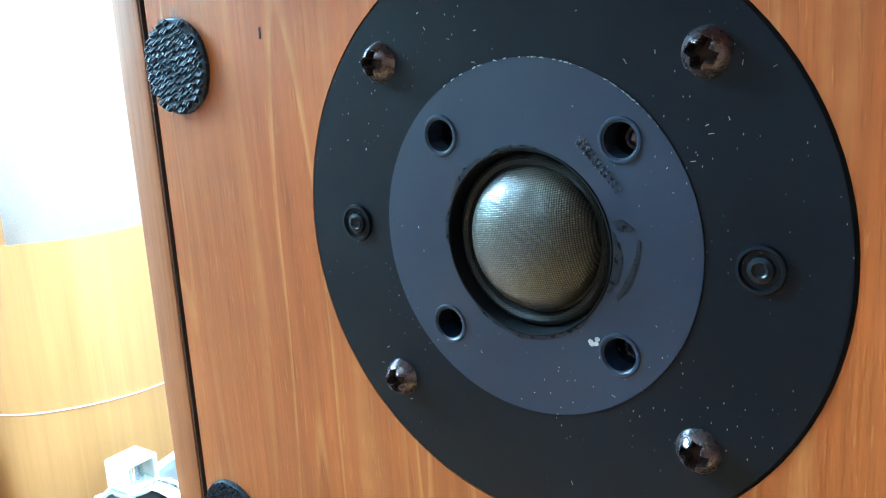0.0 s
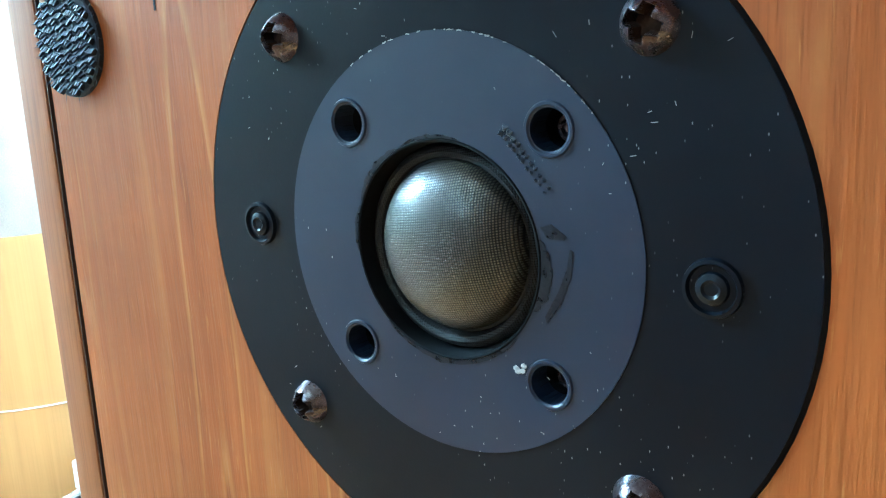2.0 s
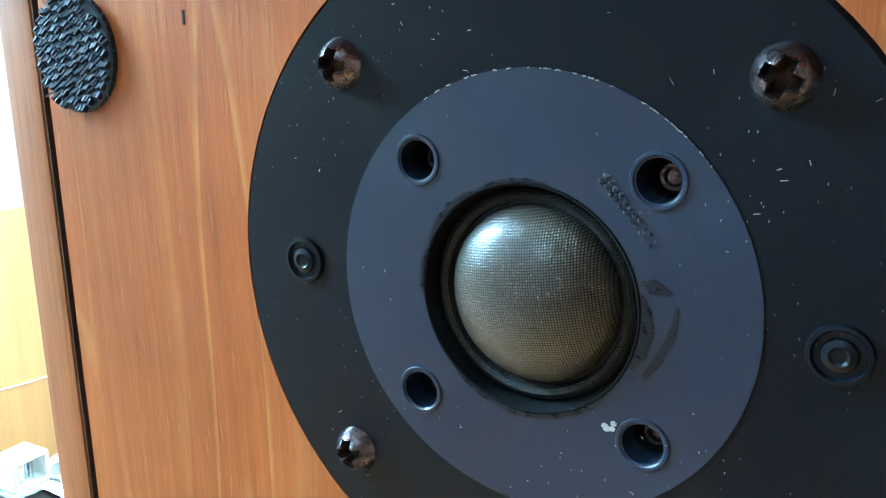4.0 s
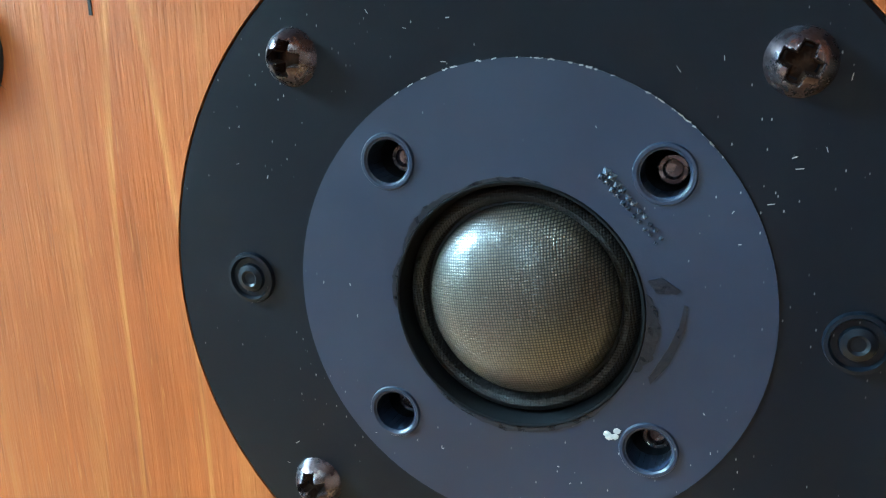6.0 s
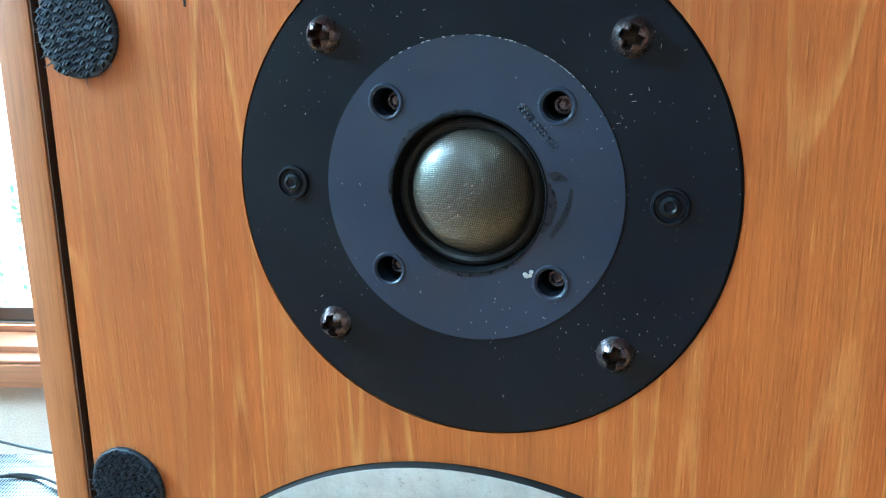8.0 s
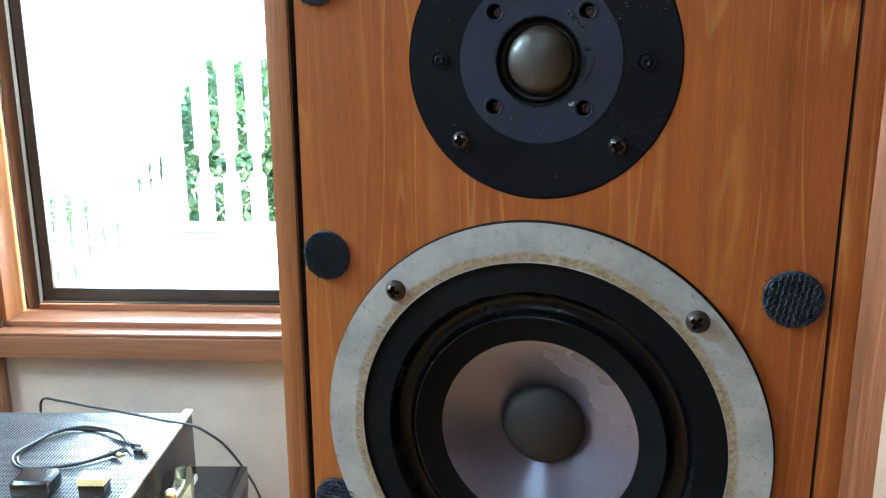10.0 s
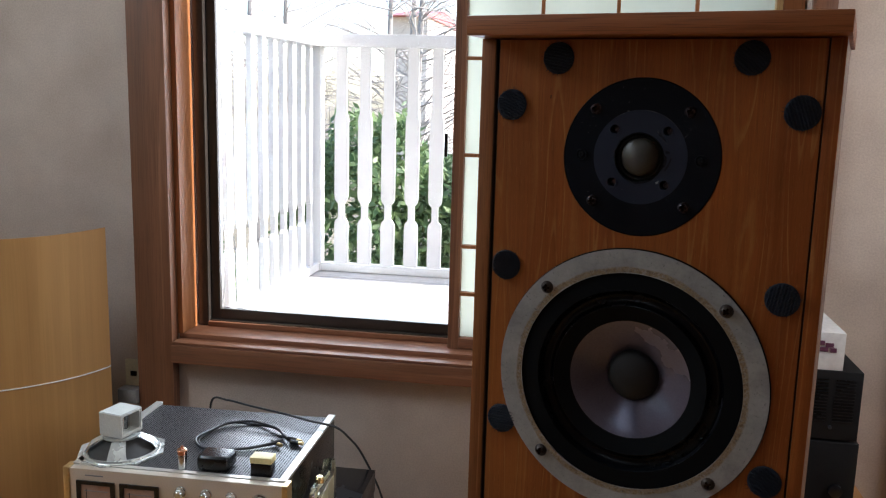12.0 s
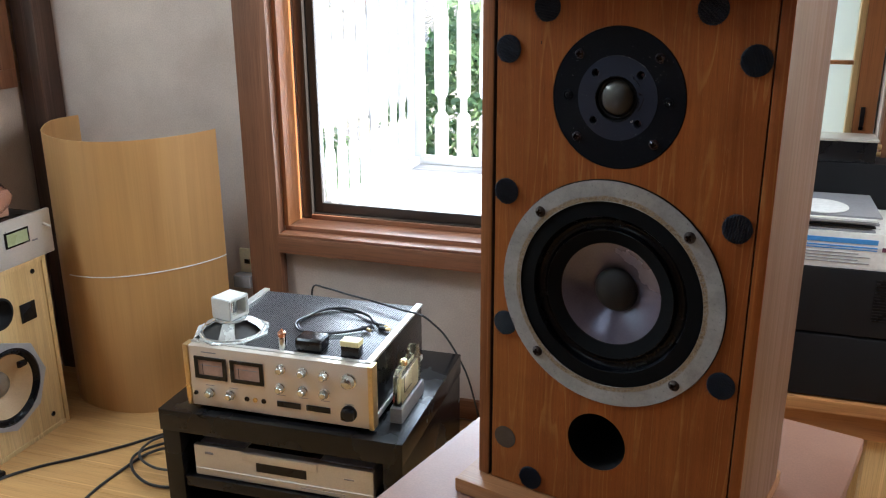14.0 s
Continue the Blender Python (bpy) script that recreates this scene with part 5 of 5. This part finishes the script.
c3 = [(-1.10, 1.00, fz + 0.009), (-1.17, 0.985, fz + 0.009), (-1.235, 0.93, fz + 0.009), (-1.225, 0.85, fz + 0.012), (-1.15, 0.81, fz + 0.012), (-1.07, 0.83, fz + 0.009), (-1.03, 0.88, fz + 0.009)]
solid("floor_cable", tube(c3, 0.0034, 8, 8), CABLE_GREY, (-1.12, 0.9, FLOOR_Z), "dark grey cable looped on the floor", "cable")
cp = box(-1.53, -1.485, 0.668, 0.69, FLOOR_Z + 0.0005, FLOOR_Z + 0.016, 0.004)
solid("cable_connector", cp, BLACK, (-1.50, 0.68, FLOOR_Z), "black in-line cable connector on the floor", "connector")

# ---- shelf table with boxes behind the loudspeaker ----
TB = 0.31
tb = thing("side_table", (0.30, 1.10, FLOOR_Z), "brown wooden table carrying black components", "table")
part("tabletop", box(0.02, 0.508, 0.940, 1.235, TB - 0.026, TB, 0.003), TABLEWOOD, tb)
part("apron", box(0.05, 0.47, 0.965, 0.983, TB - 0.085, TB - 0.0265, 0.002), TABLEWOOD, tb)
for u, n in ((0.405, 0.960), (0.06, 0.960), (0.405, 1.16), (0.06, 1.16)):
    part("leg", box(u, u + 0.062, n + 0.024, n + 0.064, FLOOR_Z, TB - 0.0265, 0.002), PINE, tb, "pale wooden leg")


def component(name, u0, u1, n0, n1, z0, z1, label):
    ob = thing(name, ((u0 + u1) / 2, (n0 + n1) / 2, z0), label, "audio component", "black components on the table")
    part("case", box(u0, u1, n0, n1, z0 + 0.004, z1, 0.002), BLACK_MATT, ob)
    for u in (u0 + 0.03, u1 - 0.03):
        part("foot", lathe([(0.014, z0 + 0.0002), (0.014, z0 + 0.0045)], (u, n0 + 0.04, 0), "z", 16), BLACK_MATT, ob)
    return ob


c_low = component("black_component", 0.08, 0.468, 0.950, 1.22, TB, 0.440, "lower matt black audio component on the table")
part("knob", lathe([(0.012, 0), (0.012, -0.006), (0.009, -0.008), (0, -0.008)], (0.435, 0.950, 0.348), "y", 24), BLACK, c_low)
c_up = component("black_component", 0.08, 0.464, 0.952, 1.235, 0.4405, 0.573, "upper matt black audio component with vent slots")
for i in range(2):
    for j in range(7):
        for k in range(2):
            u0 = 0.372 + 0.046 * i
            z = 0.558 - 0.006 * j - 0.047 * k + (0.0 if k == 0 else 0.005)
            part("slot", box(u0, u0 + 0.034, 0.9505, 0.9522, z - 0.0018, z), BLACK, c_up)
part("button", lathe([(0.0034, 0), (0.0034, -0.003), (0.0, -0.004)], (0.415, 0.952, 0.468), "y", 20), CABLE_GREY, c_up)
part("jack", tube([(0.464, 1.05, 0.486), (0.480, 1.05, 0.486)], 0.006, 12, 1), BLACK, c_up)

wbx = thing("white_carton", (0.30, 1.05, 0.5735), "white printed carton with blue stripes and small purple shapes", "carton")
part("carton", box(0.16, 0.428, 0.955, 1.145, 0.5735, 0.643, 0.0015), PAPER, wbx)
for z0, z1 in ((0.623, 0.632), (0.6155, 0.618), (0.611, 0.6125)):
    part("stripe", box(0.165, 0.365, 0.9535, 0.9548, z0, z1), BLUE, wbx, "blue printed stripe")
for j in range(4):
    part("print_line", box(0.20, 0.335 + 0.02 * (j % 2), 0.9535, 0.9548, 0.603 - 0.006 * j, 0.6045 - 0.006 * j), INK, wbx)
for u, z, w_ in ((0.386, 0.624, 0.013), (0.401, 0.620, 0.014), (0.392, 0.612, 0.014), (0.408, 0.611, 0.011), (0.378, 0.615, 0.010)):
    part("printed_shape", box(u - w_ / 2, u + w_ / 2, 0.9533, 0.9548, z - 0.004, z + 0.004, 0.0005), PURPLE, wbx)

rec = thing("record_sleeves", (0.27, 1.03, 0.6435), "stack of dark printed record sleeves on the carton", "record sleeves")
rr_ = random.Random(8)
for k, mat_ in enumerate((INK, PAPER, BLACK, INK, GREYPLASTIC, PAPER, INK)):
    j = rr_.uniform(-0.006, 0.006)
    part("sleeve", box(0.16 + j, 0.362 + j, 0.962 + j, 1.135 + j, 0.6436 + 0.0040 * k, 0.6474 + 0.0040 * k, 0.0005), mat_, rec)
solid("white_disc", lathe([(0.0, 0.0), (0.0515, 0.0), (0.0525, 0.001), (0.0515, 0.0022), (0.0, 0.0022)], (0.265, 1.02, 0.6725), "z", 48), PAPER, (0.265, 1.02, 0.6725), "round white disc lying on the record sleeves", "disc")
bb = thing("black_box", (0.30, 1.19, 0.5735), "matt black box behind the carton", "box")
part("case", box(0.20, 0.405, 1.155, 1.232, 0.5735, 0.731, 0.002), BLACK_MATT, bb)
sm_ = thing("small_component", (0.28, 1.20, 0.7315), "small black component with a silver top and side sockets", "audio component")
part("case", box(0.20, 0.371, 1.157, 1.23, 0.7318, 0.773, 0.002), BLACK, sm_)
part("lid", box(0.198, 0.373, 1.155, 1.232, 0.7732, 0.7785, 0.001), SILVER, sm_, "silver top plate")
for z in (0.745, 0.760):
    part("socket", tube([(0.371, 1.19, z), (0.383, 1.19, z)], 0.005, 12, 1), GOLD, sm_)

# ---- outside: deck, balustrade, hedge, trees ----
DZ = 0.424
deck = solid("deck", box(-1.06, 3.2, 1.485, 2.33, DZ - 0.12, DZ - 0.03), DECKWOOD, (0, 2.2, DZ), "weathered pale wooden deck", "deck", kind="structure", smooth=0)
solid("ground", box(-60, 60, 1.48, 160, -1.3, -1.2), SOIL, (0, 30, -1.2), "dry grassy ground outside", "ground", kind="structure", smooth=0)
RAILN, RAILU, RZ0, RZ1 = 2.25, -0.985, 0.454, 1.198


def baluster_mesh(axis, w):
    """Flat slat with a notched neck low down and a slimmer upper half; axis is the way that it faces."""
    half = [(w, 0.0), (w, 0.140), (w * 0.88, 0.152), (w * 0.45, 0.163), (w * 0.45, 0.212), (w * 0.88, 0.224), (w, 0.238), (w, 0.505), (w * 0.76, 0.525), (w * 0.76, RZ1 - RZ0)]
    outline = [(a, z) for a, z in half] + [(-a, z) for a, z in reversed(half)]
    bm = pierced(outline, [], -0.008, 0.008, axis)
    return mesh_of("baluster", bm, WHITEPAINT, 0)


fence = thing("balustrade", (0.5, RAILN, DZ), "white-painted wooden balustrade along the far deck edge", "balustrade")
me_y = baluster_mesh("y", 0.0235)
part("top_rail", box(RAILU + 0.02, 3.1, RAILN - 0.03, RAILN + 0.035, RZ1, RZ1 + 0.042, 0.003), WHITEPAINT, fence)
part("bottom_rail", box(RAILU + 0.02, 3.1, RAILN - 0.016, RAILN + 0.022, RZ0 - 0.028, RZ0, 0.003), WHITEPAINT, fence)
for k in range(46):
    part_at("baluster", me_y, fence, (RAILU + 0.090 + 0.0832 * k, RAILN + 0.003, RZ0))
part("post", box(RAILU - 0.018, RAILU + 0.0195, RAILN - 0.02, RAILN + 0.03, DZ, RZ1 + 0.042, 0.003), WHITEPAINT, fence)
fence2 = thing("balustrade", (RAILU, 1.9, DZ), "white-painted wooden balustrade at the side of the deck", "balustrade")
me_x = baluster_mesh("x", 0.0185)
part("top_rail", box(RAILU - 0.03, RAILU + 0.03, 1.495, RAILN - 0.0205, RZ1, RZ1 + 0.042, 0.003), WHITEPAINT, fence2)
part("bottom_rail", box(RAILU - 0.016, RAILU + 0.016, 1.495, RAILN - 0.0205, RZ0 - 0.028, RZ0, 0.003), WHITEPAINT, fence2)
for k in range(9):
    part_at("baluster", me_x, fence2, (RAILU, RAILN - 0.078 - 0.0830 * k, RZ0))
solid("trim", box(-1.062, -1.026, 1.475, 1.515, DZ, 2.1, 0.003), WHITEPAINT, (-1.04, 1.5, DZ), "pale outer window post", "trim", kind="structure")

# dense evergreen hedge of single leaves
hr = np.random.RandomState(5)


def leaf_cloud(name, count, centre, radii, size, label, lumps=0.25):
    verts, faces = [], []
    c, r = np.array(centre), np.array(radii)
    for i in range(count):
        d = hr.normal(size=3)
        d /= np.linalg.norm(d)
        q = 1 + lumps * noise.noise(Vector(d * 3 + c))
        p = c + r * d * q * (0.72 + 0.3 * hr.rand() ** 0.5)
        a, b = hr.normal(size=3), hr.normal(size=3)
        a /= np.linalg.norm(a)
        b -= a * (a @ b)
        b /= np.linalg.norm(b)
        s = size * (0.6 + 0.8 * hr.rand())
        n = len(verts)
        verts += [tuple(p - a * s), tuple(p + b * s * 0.42), tuple(p + a * s), tuple(p - b * s * 0.42)]
        faces.append((n, n + 1, n + 2, n + 3))
    me = bpy.data.meshes.new(name)
    me.from_pydata(verts, [], faces)
    me.materials.append(LEAF)
    ob = new(name, me)
    ob.matrix_world = ROOM
    return tagged(ob, label, "hedge", kind="stuff")


leaf_cloud("hedge", 13000, (-1.12, 3.55, -0.15), (0.50, 0.4, 1.12), 0.03, "dense dark green evergreen shrub behind the deck")
leaf_cloud("hedge", 16000, (-0.3, 3.7, -0.15), (0.85, 0.45, 1.1), 0.03, "dense dark green evergreen hedge behind the deck")
leaf_cloud("hedge", 9000, (1.3, 3.8, -0.15), (1.0, 0.45, 1.15), 0.035, "dense dark green evergreen hedge behind the deck")
leaf_cloud("hedge", 4000, (-3.6, 5.5, -0.6), (1.2, 0.8, 0.6), 0.05, "low yellow-green shrub beside the deck")


def bare_tree(origin, height, seed, label):
    t_ = thing("bare_tree", origin, label, "tree", "bare trees behind the deck")
    rd = random.Random(seed)
    o = Vector(origin)
    part("trunk", tube([o, o + Vector((0.03, 0.02, height * 0.3)), o + Vector((-0.04, 0.05, height * 0.6)), o + Vector((0.02, 0, height))], 0.06, 8, 5, taper=0.012), BARK, t_)
    tw_ = bmesh.new()
    for k in range(75):
        h = height * rd.uniform(0.15, 0.98)
        a, l = rd.uniform(0, 6.28), rd.uniform(0.4, 1.1) * (1.2 - 0.5 * h / height)
        p = o + Vector((0, 0, h))
        q = p + Vector((math.cos(a) * l * 0.5, math.sin(a) * l * 0.5, l * rd.uniform(0.1, 0.5)))
        r = q + Vector((math.cos(a + rd.uniform(-1, 1)) * l * 0.6, math.sin(a + rd.uniform(-1, 1)) * l * 0.6, l * rd.uniform(-0.1, 0.5)))
        tube([p, q, r], 0.0075, 4, 3, tw_, 0.002)
        for j in range(6):
            b2 = a + rd.uniform(-1.4, 1.4)
            s2 = q.lerp(r, rd.random())
            l2 = l * rd.uniform(0.25, 0.6)
            tube([s2, s2 + Vector((math.cos(b2) * l2, math.sin(b2) * l2, l2 * rd.uniform(-0.2, 0.8)))], 0.0035, 3, 1, tw_, 0.0014)
    part("crown", tw_, BARK, t_, "bare tangled twigs", 0)


for k, (u, n, h) in enumerate(((-2.6, 5.6, 3.6), (-1.5, 6.3, 3.8), (-0.5, 6.6, 3.6), (0.7, 6.2, 3.8), (-3.9, 6.6, 3.4), (-4.9, 5.2, 3.2), (-2.0, 7.6, 4.2), (-3.2, 8.0, 4.2), (-0.9, 8.2, 4.4), (-1.3, 5.6, 3.5), (-5.6, 7.6, 3.8))):
    bare_tree((u, n, -1.2), h, 11 + k, "leafless grey tree behind the hedge")
hs = thing("far_house", (-4, 30, -1.2), "pale house with a red roof far beyond the trees", "house")
part("wall", box(-6.9, -5.7, 28, 34, -1.2, 3.62), HOUSEWALL, hs)
rf = bmesh.new()
a = [rf.verts.new(p) for p in ((-7.0, 27.4, 3.62), (-5.6, 27.4, 3.62), (-5.6, 31, 4.1), (-7.0, 31, 4.1), (-7.0, 34.6, 3.62), (-5.6, 34.6, 3.62))]
for f in ((0, 1, 2, 3), (3, 2, 5, 4), (0, 3, 4), (1, 5, 2), (0, 4, 5, 1)):
    rf.faces.new([a[i] for i in f])
part("roof", rf, ROOFRED, hs, "red roof", 0)

# ---- boards of the floor and the deck ----


def board_mesh(l, w, t, material, edge=0.0012):
    return mesh_of("plank", box(-l / 2, l / 2, -w / 2, w / 2, -t, 0, edge, None, 1), material, 0)


PLANK = board_mesh(1.7120, 0.0901, 0.0118, FLOORWOOD, 0.0005)
for j in range(34):
    for i in range(2):
        ob = new("plank", PLANK)
        ob.parent = floor
        ob.matrix_basis = pose(-0.955 + 1.713 * i, -1.785 + 0.0905 * j, 0)
DPLANK = board_mesh(2.2, 0.0875, 0.028, DECKWOOD)
for j in range(9):
    for i in range(2):
        ob = new("plank", DPLANK)
        ob.parent = deck
        ob.matrix_basis = pose(0.05 + 2.206 * i + (0.0 if j % 2 else -0.012), 1.533 - 2.2 + 0.0945 * j, 0, random.uniform(-0.3, 0.3))
